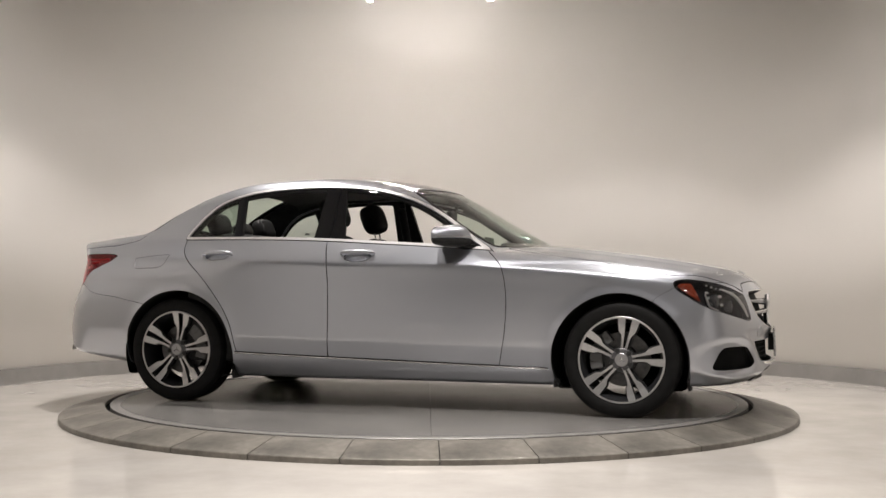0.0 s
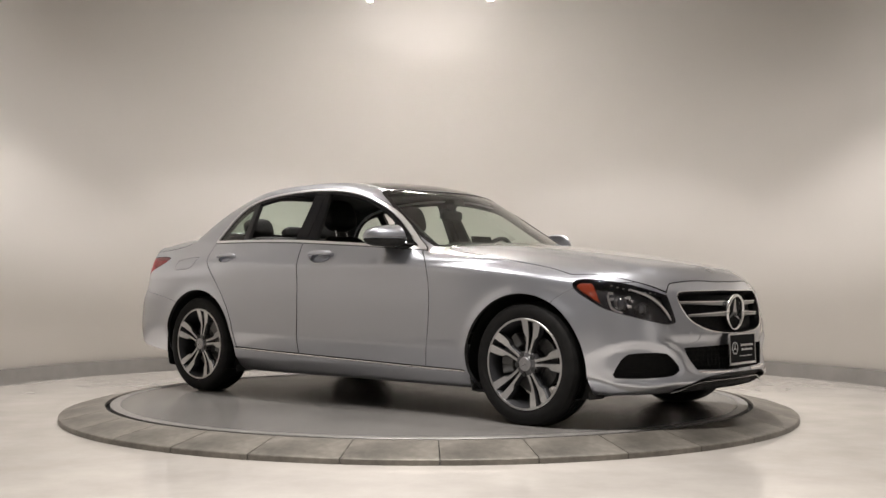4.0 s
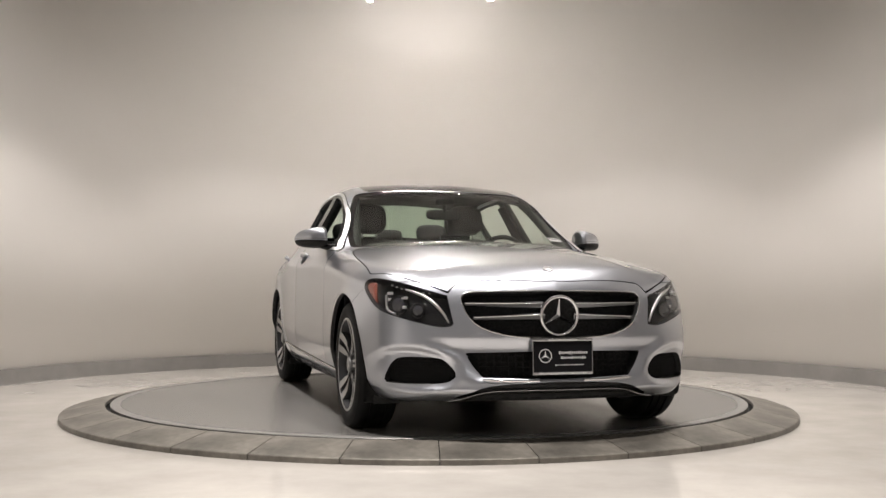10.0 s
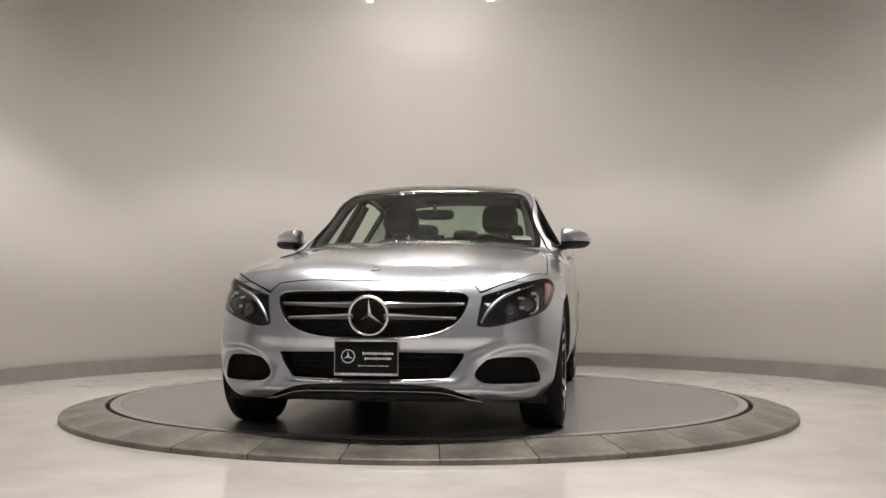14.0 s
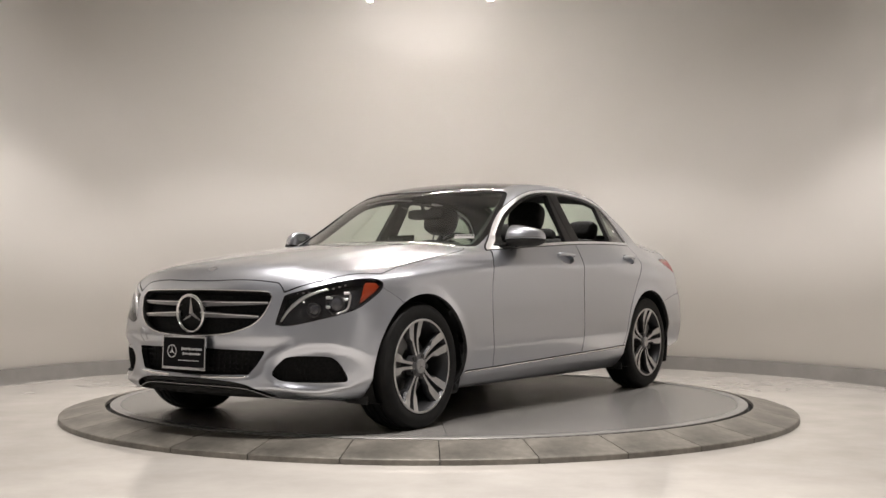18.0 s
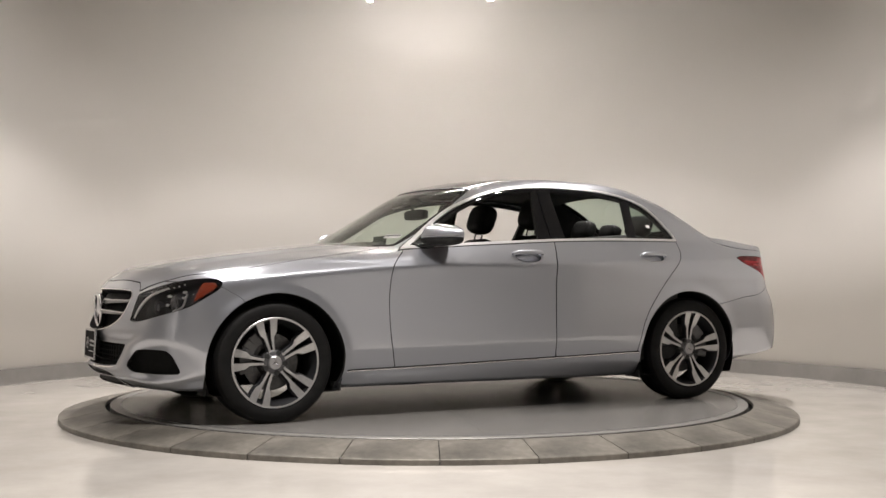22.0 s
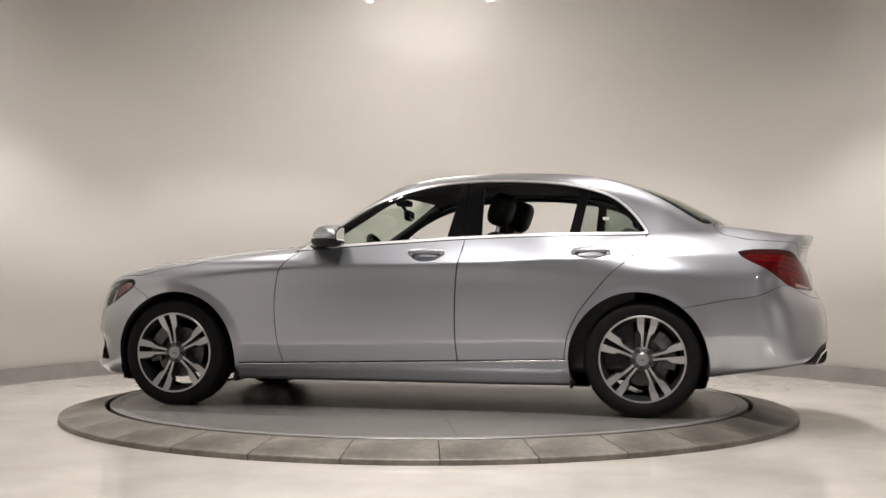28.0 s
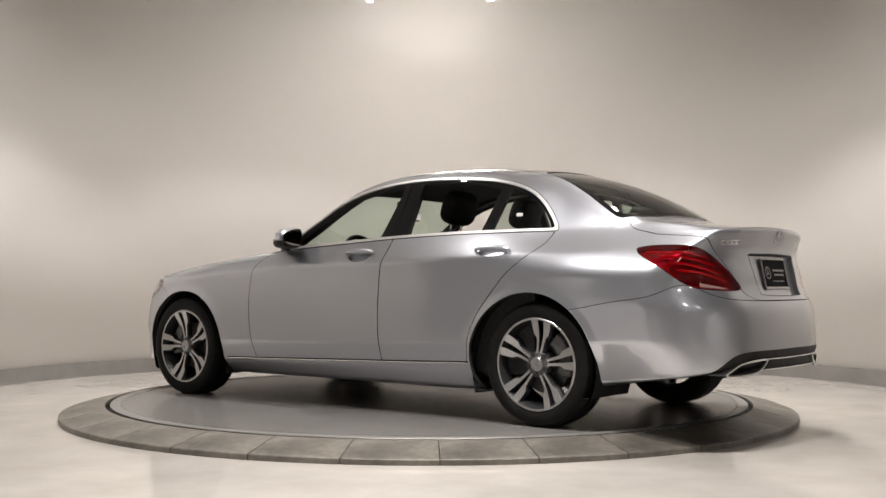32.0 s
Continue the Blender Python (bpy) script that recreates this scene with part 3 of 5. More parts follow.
FRONT_OPEN = rounded([(0.50, 0.985), (0.44, 0.982), (0.20, 0.990), (-0.05, 1.003), (-0.27, 1.017), (-0.285, 1.022), (-0.335, 1.30), (-0.345, 1.337), (-0.32, 1.341),
                      (-0.18, 1.323), (-0.02, 1.289), (0.12, 1.242), (0.26, 1.174), (0.39, 1.086), (0.48, 1.012)], 4)
REAR_OPEN = rounded([(-0.492, 1.030), (-0.51, 1.028), (-0.75, 1.037), (-0.985, 1.043), (-1.003, 1.046), (-1.045, 1.275), (-1.043, 1.300), (-1.02, 1.306), (-0.80, 1.336), (-0.58, 1.347),
                     (-0.49, 1.346), (-0.478, 1.338), (-0.478, 1.30)], 4)
QUARTER = rounded([(-1.045, 1.046), (-1.06, 1.044), (-1.30, 1.046), (-1.395, 1.049), (-1.405, 1.055), (-1.385, 1.095), (-1.305, 1.188), (-1.205, 1.255), (-1.105, 1.284), (-1.086, 1.284), (-1.08, 1.27)], 4)
FRONT_DOOR = rounded([(0.64, 0.935), (0.698, 0.885), (0.735, 0.826), (0.757, 0.694), (0.757, 0.563), (0.744, 0.432), (0.715, 0.295), (0.705, 0.273), (0.69, 0.270), (0.30, 0.278), (-0.05, 0.288),
                      (-0.34, 0.299), (-0.358, 0.303), (-0.362, 0.32), (-0.353, 0.494), (-0.354, 0.692), (-0.366, 0.858), (-0.388, 0.96), (-0.394, 1.02), (-0.36, 1.03), (0.0, 1.012), (0.35, 0.985), (0.60, 0.965)], 4)
REAR_DOOR = rounded([(-0.396, 1.02), (-0.390, 0.96), (-0.368, 0.858), (-0.356, 0.692), (-0.355, 0.494), (-0.364, 0.32), (-0.368, 0.305), (-0.39, 0.301), (-0.70, 0.312), (-0.96, 0.321), (-0.978, 0.324),
                     (-0.985, 0.345), (-1.006, 0.457), (-1.04, 0.54), (-1.091, 0.624), (-1.229, 0.79), (-1.343, 0.891), (-1.416, 0.961), (-1.436, 1.02), (-1.435, 1.05), (-1.40, 1.06), (-1.0, 1.05), (-0.44, 1.035)], 4)
HOOD_LINE = rounded([(0.93, 0.0), (0.915, 0.2), (0.87, 0.40), (0.795, 0.56), (0.738, 0.638), (0.725, 0.668), (0.745, 0.695), (0.81, 0.727), (0.948, 0.763), (1.18, 0.792), (1.41, 0.804), (1.62, 0.817), (1.685, 0.818),
                     (1.80, 0.770), (1.915, 0.700), (2.0, 0.62), (2.062, 0.528), (2.06, 0.505), (2.055, 0.47), (2.068, 0.42), (2.095, 0.30), (2.122, 0.12), (2.128, 0.0), (2.122, -0.12), (1.5, -0.3), (0.93, -0.1)], 5)
SHIELD = rounded([(0.925, 0.0), (0.905, 0.2), (0.858, 0.40), (0.775, 0.57), (0.71, 0.655), (0.665, 0.705), (0.63, 0.718), (0.52, 0.712), (0.36, 0.675), (0.20, 0.630), (0.10, 0.592), (0.078, 0.557), (0.10, 0.47),
                  (0.17, 0.28), (0.215, 0.0), (0.17, -0.28), (0.925, -0.1)], 5)
COWL = np.array([(1.0, -0.1), (1.0, 0.3), (0.9, 0.6), (0.80, 0.72), (0.68, 0.72), (0.66, 0.60), (0.80, 0.30), (0.84, -0.1)])
ROOF = rounded([(0.205, 0.0), (0.16, 0.28), (0.092, 0.455), (0.06, 0.497), (0.0, 0.512), (-0.3, 0.505), (-0.6, 0.490), (-0.9, 0.465), (-1.14, 0.432), (-1.19, 0.41), (-1.185, 0.36), (-1.165, 0.2), (-1.16, 0.0), (-1.15, -0.2), (0.2, -0.2)], 5)
REAR_GLASS = rounded([(-1.168, 0.0), (-1.173, 0.2), (-1.193, 0.36), (-1.215, 0.425), (-1.28, 0.455), (-1.45, 0.505), (-1.62, 0.550), (-1.73, 0.572), (-1.775, 0.565), (-1.81, 0.52), (-1.86, 0.35), (-1.885, 0.0), (-1.86, -0.3), (-1.17, -0.2)], 5)
LAMP3 = [(1.688, 0.838, 0.753), (1.70, 0.828, 0.767), (1.735, 0.81, 0.775), (1.80, 0.775, 0.773), (1.915, 0.70, 0.752), (2.005, 0.62, 0.722), (2.060, 0.535, 0.694), (2.072, 0.528, 0.684), (2.112, 0.511, 0.560), (2.108, 0.517, 0.550),
         (2.085, 0.571, 0.545), (2.0, 0.69, 0.575), (1.86, 0.797, 0.622), (1.75, 0.836, 0.688), (1.70, 0.842, 0.725)]
TAIL3 = [(-1.966, 0.742, 0.927), (-1.985, 0.735, 0.936), (-2.03, 0.718, 0.944), (-2.10, 0.702, 0.947), (-2.195, 0.67, 0.942), (-2.259, 0.59, 0.91), (-2.312, 0.511, 0.84), (-2.346, 0.453, 0.778), (-2.366, 0.420, 0.735), (-2.36, 0.44, 0.722), (-2.345, 0.50, 0.717),
         (-2.31, 0.58, 0.719), (-2.237, 0.685, 0.733), (-2.173, 0.735, 0.769), (-2.09, 0.775, 0.834), (-2.0, 0.77, 0.895)]
CS, SN = math.cos(radians(38)), math.sin(radians(38))


def diag(x, y):
    return -SN * x + CS * np.abs(y)


def diag2(x, y):
    return SN * x + CS * np.abs(y)


LAMP = rounded([(float(diag(x, y)), z) for x, y, z in LAMP3], 5)
TAILLAMP = rounded([(float(diag2(x, y)), z) for x, y, z in TAIL3], 5)
GRILLE = rounded([(-0.468, 0.672), (-0.455, 0.700), (-0.42, 0.711), (-0.3, 0.716), (0.0, 0.718), (0.3, 0.716), (0.42, 0.711), (0.455, 0.700), (0.468, 0.672), (0.443, 0.600), (0.385, 0.542), (0.25, 0.501), (0.0, 0.485),
                  (-0.25, 0.501), (-0.385, 0.542), (-0.443, 0.600)], 5)
INLET = rounded([(-0.452, 0.412), (-0.442, 0.420), (-0.40, 0.422), (0.0, 0.428), (0.40, 0.422), (0.442, 0.420), (0.452, 0.412), (0.42, 0.355), (0.382, 0.312), (0.355, 0.303), (0.0, 0.296), (-0.355, 0.303), (-0.382, 0.312), (-0.42, 0.355)], 5)
CHIN = rounded([(-0.50, 0.196), (-0.46, 0.222), (-0.37, 0.258), (-0.25, 0.274), (0.0, 0.280), (0.25, 0.274), (0.37, 0.258), (0.46, 0.222), (0.50, 0.196), (0.48, 0.10), (0.0, 0.06), (-0.48, 0.10)], 4)
FOG = rounded([(diag(1.895, 0.787), 0.281), (diag(1.92, 0.777), 0.337), (diag(1.95, 0.76), 0.378), (diag(1.99, 0.725), 0.397), (diag(2.09, 0.592), 0.396), (diag(2.116, 0.544), 0.370), (diag(2.135, 0.508), 0.322), (diag(2.132, 0.514), 0.300),
               (diag(2.11, 0.557), 0.277), (diag(2.044, 0.666), 0.270), (diag(1.93, 0.768), 0.271)], 5)
RECESS = rounded([(-0.295, 0.895), (-0.30, 0.903), (0.0, 0.906), (0.30, 0.903), (0.295, 0.895), (0.268, 0.72), (0.25, 0.697), (0.0, 0.690), (-0.25, 0.697), (-0.268, 0.72)], 4)
TRUNK_Y = spline([(0.64, 0.26), (0.675, 0.35), (0.70, 0.405), (0.74, 0.428), (0.80, 0.468), (0.86, 0.508), (0.91, 0.548), (0.965, 0.594), (1.0, 0.617), (1.06, 0.62), (1.2, 0.62)])
TRUNK_TOP = spline([(-2.5, 0.7), (-2.2, 0.66), (-1.99, 0.616), (-1.87, 0.598), (-1.82, 0.57), (-1.79, 0.53), (-1.6, 0.3)])
TRUNK_FRONT = spline([(0.0, -1.895), (0.3, -1.872), (0.5, -1.825), (0.6, -1.80), (0.8, -1.78)])


def f_trunk(v):
    a = np.abs(v[:, 1])
    d = np.maximum(np.maximum(a - np.minimum(TRUNK_Y(v[:, 2]), TRUNK_TOP(v[:, 0])), v[:, 0] - TRUNK_FRONT(a)), 0.668 - v[:, 2])
    return only((v[:, 0] < -1.7), d)


def by_side(poly, s, lowest=0.3):
    return lambda v: where(v[:, 1] * s > lowest, v[:, 0], v[:, 2], poly)


def by_top(poly, zmin):
    return lambda v: where(v[:, 2] > zmin, v[:, 0], np.abs(v[:, 1]), poly)


def by_front(poly):
    return lambda v: where(v[:, 0] > 1.8, v[:, 1], v[:, 2], poly)


def by_lamp(poly, s):
    return lambda v: where((v[:, 1] * s > 0.3) & (v[:, 0] > 1.5), diag(v[:, 0], v[:, 1]), v[:, 2], poly)


def by_tail(poly, s):
    return lambda v: where((v[:, 1] * s > 0.3) & (v[:, 0] < -1.7), diag2(v[:, 0], v[:, 1]), v[:, 2], poly)


def front_bumper_region(v):
    line = spline([(0.10, 1.60), (0.6, 1.60), (0.66, 1.60), (0.70, 1.655), (0.735, 1.72), (0.80, 1.80), (1.0, 1.9)])
    a = np.abs(v[:, 1])
    return np.maximum(line(v[:, 2]) - v[:, 0], v[:, 2] - 0.765 - 0.012 * np.cos(a * 3))


def rear_bumper_region(v):
    line = spline([(-2.6, 0.665), (-2.42, 0.667), (-2.30, 0.70), (-2.20, 0.745), (-2.16, 0.735), (-2.10, 0.705), (-1.92, 0.668), (-1.70, 0.628), (-1.5, 0.60)])
    return np.maximum(v[:, 2] - line(v[:, 0]), v[:, 0] + 1.62)


def build_skin():
    m = cut(SKIN, -arches(SKIN[0]))
    under, m = split(m, lambda v: v[:, 2] - BOTTOM(v[:, 0]) - 0.003, 0.0)
    panel("underbody", under, (M_UNDER,), car, 0.012, back=False)
    dlo = {}
    for s in (1, -1):
        dlo[s], m = split(m, by_side(DLO, s), 0.004)
        door, m = split(m, by_side(FRONT_DOOR, s))
        cup, door = split(door, by_side(handle_zone(-0.175, 0.919), s), 0.003)
        d = panel("front_door", door, PAINT, car, 0.035)
        door_fittings(d, s, -0.175, 0.919, dlo[s], FRONT_OPEN, True, cup)
        door, m = split(m, by_side(REAR_DOOR, s))
        cup, door = split(door, by_side(handle_zone(-1.135, 0.932), s), 0.003)
        d = panel("rear_door", door, PAINT, car, 0.035)
        door_fittings(d, s, -1.135, 0.932, dlo[s], REAR_OPEN, False, cup)
        lamp, m = split(m, by_lamp(LAMP, s), 0.003)
        headlight(lamp, s)
        tail, m = split(m, by_tail(TAILLAMP, s), 0.003)
        taillight(tail, s)
        side_glass(dlo[s], s)
    hood, m = split(m, by_top(HOOD_LINE, 0.68))
    shield, m = split(m, by_top(SHIELD, 0.95), 0.002)
    roof, m = split(m, by_top(ROOF, 1.25), 0.003)
    rg, m = split(m, by_top(REAR_GLASS, 1.0), 0.002)
    trunk, m = split(m, f_trunk)
    cowl = cut(SKIN, by_top(COWL, 0.85)(SKIN[0]))
    panel("cowl", cowl, (M_MATT,), car, 0.01, -0.022, "black plastic cowl under the windscreen")
    h = panel("hood", hood, PAINT, car, 0.02)
    hood_badge(h)
    for nm, q, poly, mm, lab in (("windshield", shield, SHIELD, M_GLASS, "green-tinted windscreen glass"), ("rear_window", rg, REAR_GLASS, M_GLASS, "dark-tinted rear window glass")):
        f = by_top(poly, 0.95)
        pane = cut(q, f(q[0]) + 0.032)
        band = cut(q, -0.032 - f(q[0]))
        w = panel(nm, pane, (mm,), car, 0.004, -0.004, lab, back=False)
        w.visible_shadow = False
        panel("glass_border", band, (M_BLACK,), w, 0.012, -0.004, "black glass border")
    panel("roof_panel", roof, (M_BLACK, M_INNER), car, 0.02, -0.001, "glossy black glass roof panel")
    rec, trunk = split(trunk, lambda v: only(v[:, 0] < -2.2, inside(v[:, 1], v[:, 2], RECESS)), 0.003)
    t = panel("trunk_lid", trunk, PAINT, car, 0.02)
    panel("plate_recess", rec, (M_PAINT,), t, 0.024, bowl=True)
    rear_badges(t)
    # bumpers with their openings
    fb, m = split(m, front_bumper_region, 0.003)
    rb, m = split(m, rear_bumper_region, 0.003)
    grille, fb = split(fb, by_front(GRILLE), 0.0)
    inlet, fb = split(fb, by_front(INLET), 0.0)
    chin, fb = split(fb, by_front(CHIN), 0.0)
    fogs = []
    for s in (1, -1):
        q, fb = split(fb, by_lamp(FOG, s), 0.0)
        fogs.append(q)
    b = panel("front_bumper", fb, PAINT, car, 0.03)
    front_face(b, grille, inlet, chin, fogs)
    dif, rb = split(rb, f_diffuser, 0.0)
    b = panel("rear_bumper", rb, PAINT, car, 0.02)
    rear_face(b, dif)
    panel("body_shell", m, PAINT, car, 0.02)


DIFF = spline([(0.0, 0.42), (0.3, 0.418), (0.5, 0.41), (0.56, 0.395), (0.61, 0.36), (0.66, 0.315), (0.70, 0.28), (0.76, 0.22), (0.85, 0.10)])


def f_diffuser(v):
    return only(v[:, 0] < -2.0, v[:, 2] - DIFF(np.abs(v[:, 1])))


def on_skin(pts, lift=0.0):
    p = pulled(np.array(pts, float), 0.0, 8)
    return p + body_normal(p) * lift


def frame_at(p):
    """A pose on the skin: z outwards, x along the car's length or width, y up."""
    q = on_skin([p])[0]
    n = Vector(body_normal(q[None])[0])
    up = (Vector((0, 0, 1)) - n * n.z).normalized()
    return Matrix((up.cross(n), up, n)).transposed().to_4x4(), Vector(q)


def skin_pose(p):
    r, q = frame_at(p)
    return Matrix.Translation(q) @ r


def side_points(xz, s, lift=0.0):
    """Points of the flank at places x and heights z."""
    ys = np.linspace(0.35, 1.0, 400)
    p = np.stack([np.array([(x, s * y, z) for y in ys]) for x, z in xz])
    v = body(p.reshape(-1, 3)).reshape(len(p), -1)
    q = np.stack([r[np.argmax(k > 0)] for r, k in zip(p, v)])
    e = np.array([0.0, s * 1.0, 0.0])
    for _ in range(6):
        q = q - e * (body(q) / 1.0)[:, None] * 0.9
    return q + body_normal(q) * lift


def handle_zone(hx, hz):
    return rounded([(hx + 0.086 * math.cos(a), hz - 0.006 + 0.031 * math.sin(a)) for a in np.linspace(0, 2 * math.pi, 16, endpoint=False)], 3)


def door_fittings(d, s, hx, hz, skin, opening, front, cup):
    # grip with a rounded bow over a cupped recess
    panel("handle_cup", cup, (M_PAINT,), d, 0.024, bowl=True, label="rounded recess behind the handle")
    m = skin_pose((hx, s * 0.86, hz))
    bm = bmesh.new()
    n = 26
    pts = [(0.106 * math.cos(math.pi * k / n), 0.008 + 0.003 * math.sin(math.pi * k / n), 0.001 + 0.024 * abs(math.sin(math.pi * k / n)) ** 0.5) for k in range(n + 1)]
    tube(bm, pts, [0.006 + 0.0095 * abs(math.sin(math.pi * k / n)) ** 0.6 for k in range(n + 1)], 14, flat=0.62, up=(0, 1, 0))
    bm.transform(m)
    part("door_handle", bm, M_PAINT, d, "silver bow door handle", 40)
    # black frame round the opening, chrome along the belt
    lim = (lambda v: -0.379 - v[:, 0]) if front else (lambda v: v[:, 0] + 0.385)
    fr = cut(skin, lim(skin[0]))
    if not front:
        fr = cut(fr, -1.062 - (fr[0][:, 0] + (fr[0][:, 2] - 1.04) * 0.17))
    f = by_side(DLO, s)
    fr = cut(fr, f(fr[0]) + 0.0185)
    fr = cut(fr, 0.0 - inside(fr[0][:, 0], fr[0][:, 2], opening))
    panel("window_frame", fr, (M_BLACK, M_INNER), d, 0.03, -0.004, "gloss black window frame")


def side_glass(skin, s):
    f = by_side(DLO, s)
    trim = cut(skin, -0.0175 - f(skin[0]))
    panel("window_trim", trim, (M_CHROME_TRIM,), car, 0.012, 0.003, "bright metal trim round the side windows")
    bm = bmesh.new()
    tube(bm, side_points(DLO[::2], s, -0.001), 0.0032, 6, True)
    part("window_seal", bm, M_SEAL, car, "black rubber seal round the side windows", 60)
    q = cut(skin, (skin[0][:, 0] + (skin[0][:, 2] - 1.04) * 0.17) + 1.064)
    q = cut(q, f(q[0]) + 0.0185)
    pane, edge = split(q, lambda v: only(v[:, 1] * s > 0.3, inside(v[:, 0], v[:, 2], QUARTER)), 0.0)
    w = panel("quarter_window", pane, (M_SMOKE,), car, 0.004, -0.006, "dark tinted fixed quarter glass", back=False)
    w.visible_shadow = False
    panel("window_frame", edge, (M_BLACK, M_INNER), w, 0.03, -0.004)
    if s > 0:
        bm = bmesh.new()
        sheet(bm, [(-0.018, -0.010), (0.018, -0.010), (0.018, 0.010), (-0.018, 0.010)], 0.001)
        bm.transform(skin_pose((-1.20, 0.66, 1.113)))
        st = part("sticker", bm, M_WHITE, w, "small white sticker on the quarter glass")
        bm = bmesh.new()
        sheet(bm, [(-0.013, -0.006), (0.013, -0.006), (0.013, -0.001), (-0.013, -0.001)], 0.0016)
        bm.transform(skin_pose((-1.20, 0.66, 1.113)))
        part("print_bar", bm, M_GREYBAR, st)


M_SEAL = mat("black_rubber_or_seam", (0.012, 0.012, 0.012), 0.6, Specular_IOR_Level=0.2)
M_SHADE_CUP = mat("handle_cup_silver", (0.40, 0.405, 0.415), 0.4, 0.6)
M_CHROME_TRIM = mat("trim_aluminium", (0.80, 0.80, 0.81), 0.34, 0.9)


def corner_points(uz, s, lift, way):
    """Points of the nose's (way 1) or the tail's (way -1) corner at slanted places u and heights z."""
    uz = np.array(uz, float).reshape(-1, 2)
    ks = np.linspace(1.2, 2.9, 500)
    out = []
    for u, z in uz:
        p = np.stack([way * (CS * ks - SN * u), s * (SN * ks + CS * u), np.full(500, z)], 1)
        out.append(p)
    v = body(np.concatenate(out)).reshape(len(uz), 500)
    return on_skin([p[np.argmax(r > 0)] for p, r in zip(out, v)], lift)


def lamp_points(uz, s, lift=0.0):
    return corner_points(uz, s, lift, 1)


def tail_points(uz, s, lift=0.0):
    return corner_points(uz, s, lift, -1)


def ring_at(bm, m, r0, r1, h0, h1, n=32):
    k = bmesh.new()
    turned(k, [(r0, h0), (r1, h0), (r1, h1), (r0, h1)], n, "z")
    k.transform(m)
    me = bpy.data.meshes.new("t")
    k.to_mesh(me)
    k.free()
    bm.from_mesh(me)
    bpy.data.meshes.remove(me)


def dome_at(bm, m, r, h, n=24):
    k = bmesh.new()
    turned(k, [(r * math.cos(a), h * math.sin(a)) for a in np.linspace(0, math.pi / 2, 7)] + [(0.0, 0.0)], n, "z")
    k.transform(m)
    me = bpy.data.meshes.new("t")
    k.to_mesh(me)
    k.free()
    bm.from_mesh(me)
    bpy.data.meshes.remove(me)


def headlight(skin, s):
    h = tagged(new("headlight"), "clear headlight with dark housing and amber side marker")
    h.parent = car
    panel("housing", skin, (M_LAMPDARK,), h, 0.05, bowl=True, label="dark lamp housing")
    f = by_lamp(LAMP, s)
    u = diag(skin[0][:, 0], skin[0][:, 1])
    # amber marker at the outer end, bounded by a slanting line
    amb = cut(skin, -(u - (-0.488) - (skin[0][:, 2] - 0.66) * 0.25) * 1.0 + 0.0)
    amb = cut(amb, f(amb[0]) + 0.016)
    amb = cut(amb, amb[0][:, 2] - 0.758)
    if len(amb[1]):
        panel("side_marker", amb, (M_ORANGE,), h, 0.008, -0.012, "amber side marker")
    # light guide along the lower and the inner edge, lit chrome by day
    bm = bmesh.new()
    path = [(-0.645, 0.728), (-0.70, 0.712), (-0.755, 0.690), (-0.805, 0.655), (-0.85, 0.610), (-0.878, 0.566)]
    tube(bm, lamp_points(rounded(path, 4, False), s, -0.010), [0.004 + 0.005 * math.sin(math.pi * k / 20) for k in range(21)], 8)
    part("light_guide", bm, M_SATIN, h, "silver light guide strip", 60)
    # two projector barrels
    for a, b, r in ((-0.605, 0.655, 0.046), (-0.715, 0.628, 0.036)):
        c = Vector(lamp_points([(a, b)], s, -0.034)[0])
        m = Matrix.Translation(c) @ Vector((math.cos(radians(18)), s * math.sin(radians(18)), 0)).to_track_quat("Z", "Y").to_matrix().to_4x4()
        bm = bmesh.new()
        ring_at(bm, m, r * 0.86, r, -0.02, 0.012)
        p = part("projector_ring", bm, M_SATIN2, h, "metal projector ring", 40)
        bm = bmesh.new()
        dome_at(bm, m, r * 0.86, 0.02)
        part("projector_lens", bm, M_PROJ, p, "dark projector lens", 40)
    for a, b, w in ((-0.548, 0.712, 0.030), (-0.552, 0.680, 0.024), (-0.640, 0.690, 0.034), (-0.645, 0.640, 0.022)):
        c = Vector(lamp_points([(a, b)], s, -0.026)[0])
        bm = bmesh.new()
        slab(bm, (0, 0, 0), (w, 0.014, 0.006), 0.002)
        bm.transform(Matrix.Translation(c) @ Vector((0.8, s * 0.45, 0.35)).to_track_quat("Z", "Y").to_matrix().to_4x4())
        part("reflector_facet", bm, M_SATIN, h, "bright reflector facet")
    # bright brow between the barrels
    bm = bmesh.new()
    tube(bm, lamp_points(rounded([(-0.53, 0.70), (-0.535, 0.66), (-0.55, 0.625), (-0.60, 0.605)], 4, False), s, -0.02), 0.006, 8)
    part("reflector_strip", bm, M_SATIN, h, "bright reflector edge", 60)
    for c in lamp_points([(-0.56 - 0.24 * t, 0.752 - 0.040 * t - 0.012 * math.sin(3 * t)) for t in np.linspace(0, 1, 9)], s, -0.016):
        bm = bmesh.new()
        slab(bm, c, (0.009, 0.009, 0.007), 0.001)
        part("led", bm, M_SATIN, h)
    w = panel("lens", skin, (M_LENS,), h, 0.004, 0.0, "clear plastic lens", back=False)
    w.visible_shadow = False


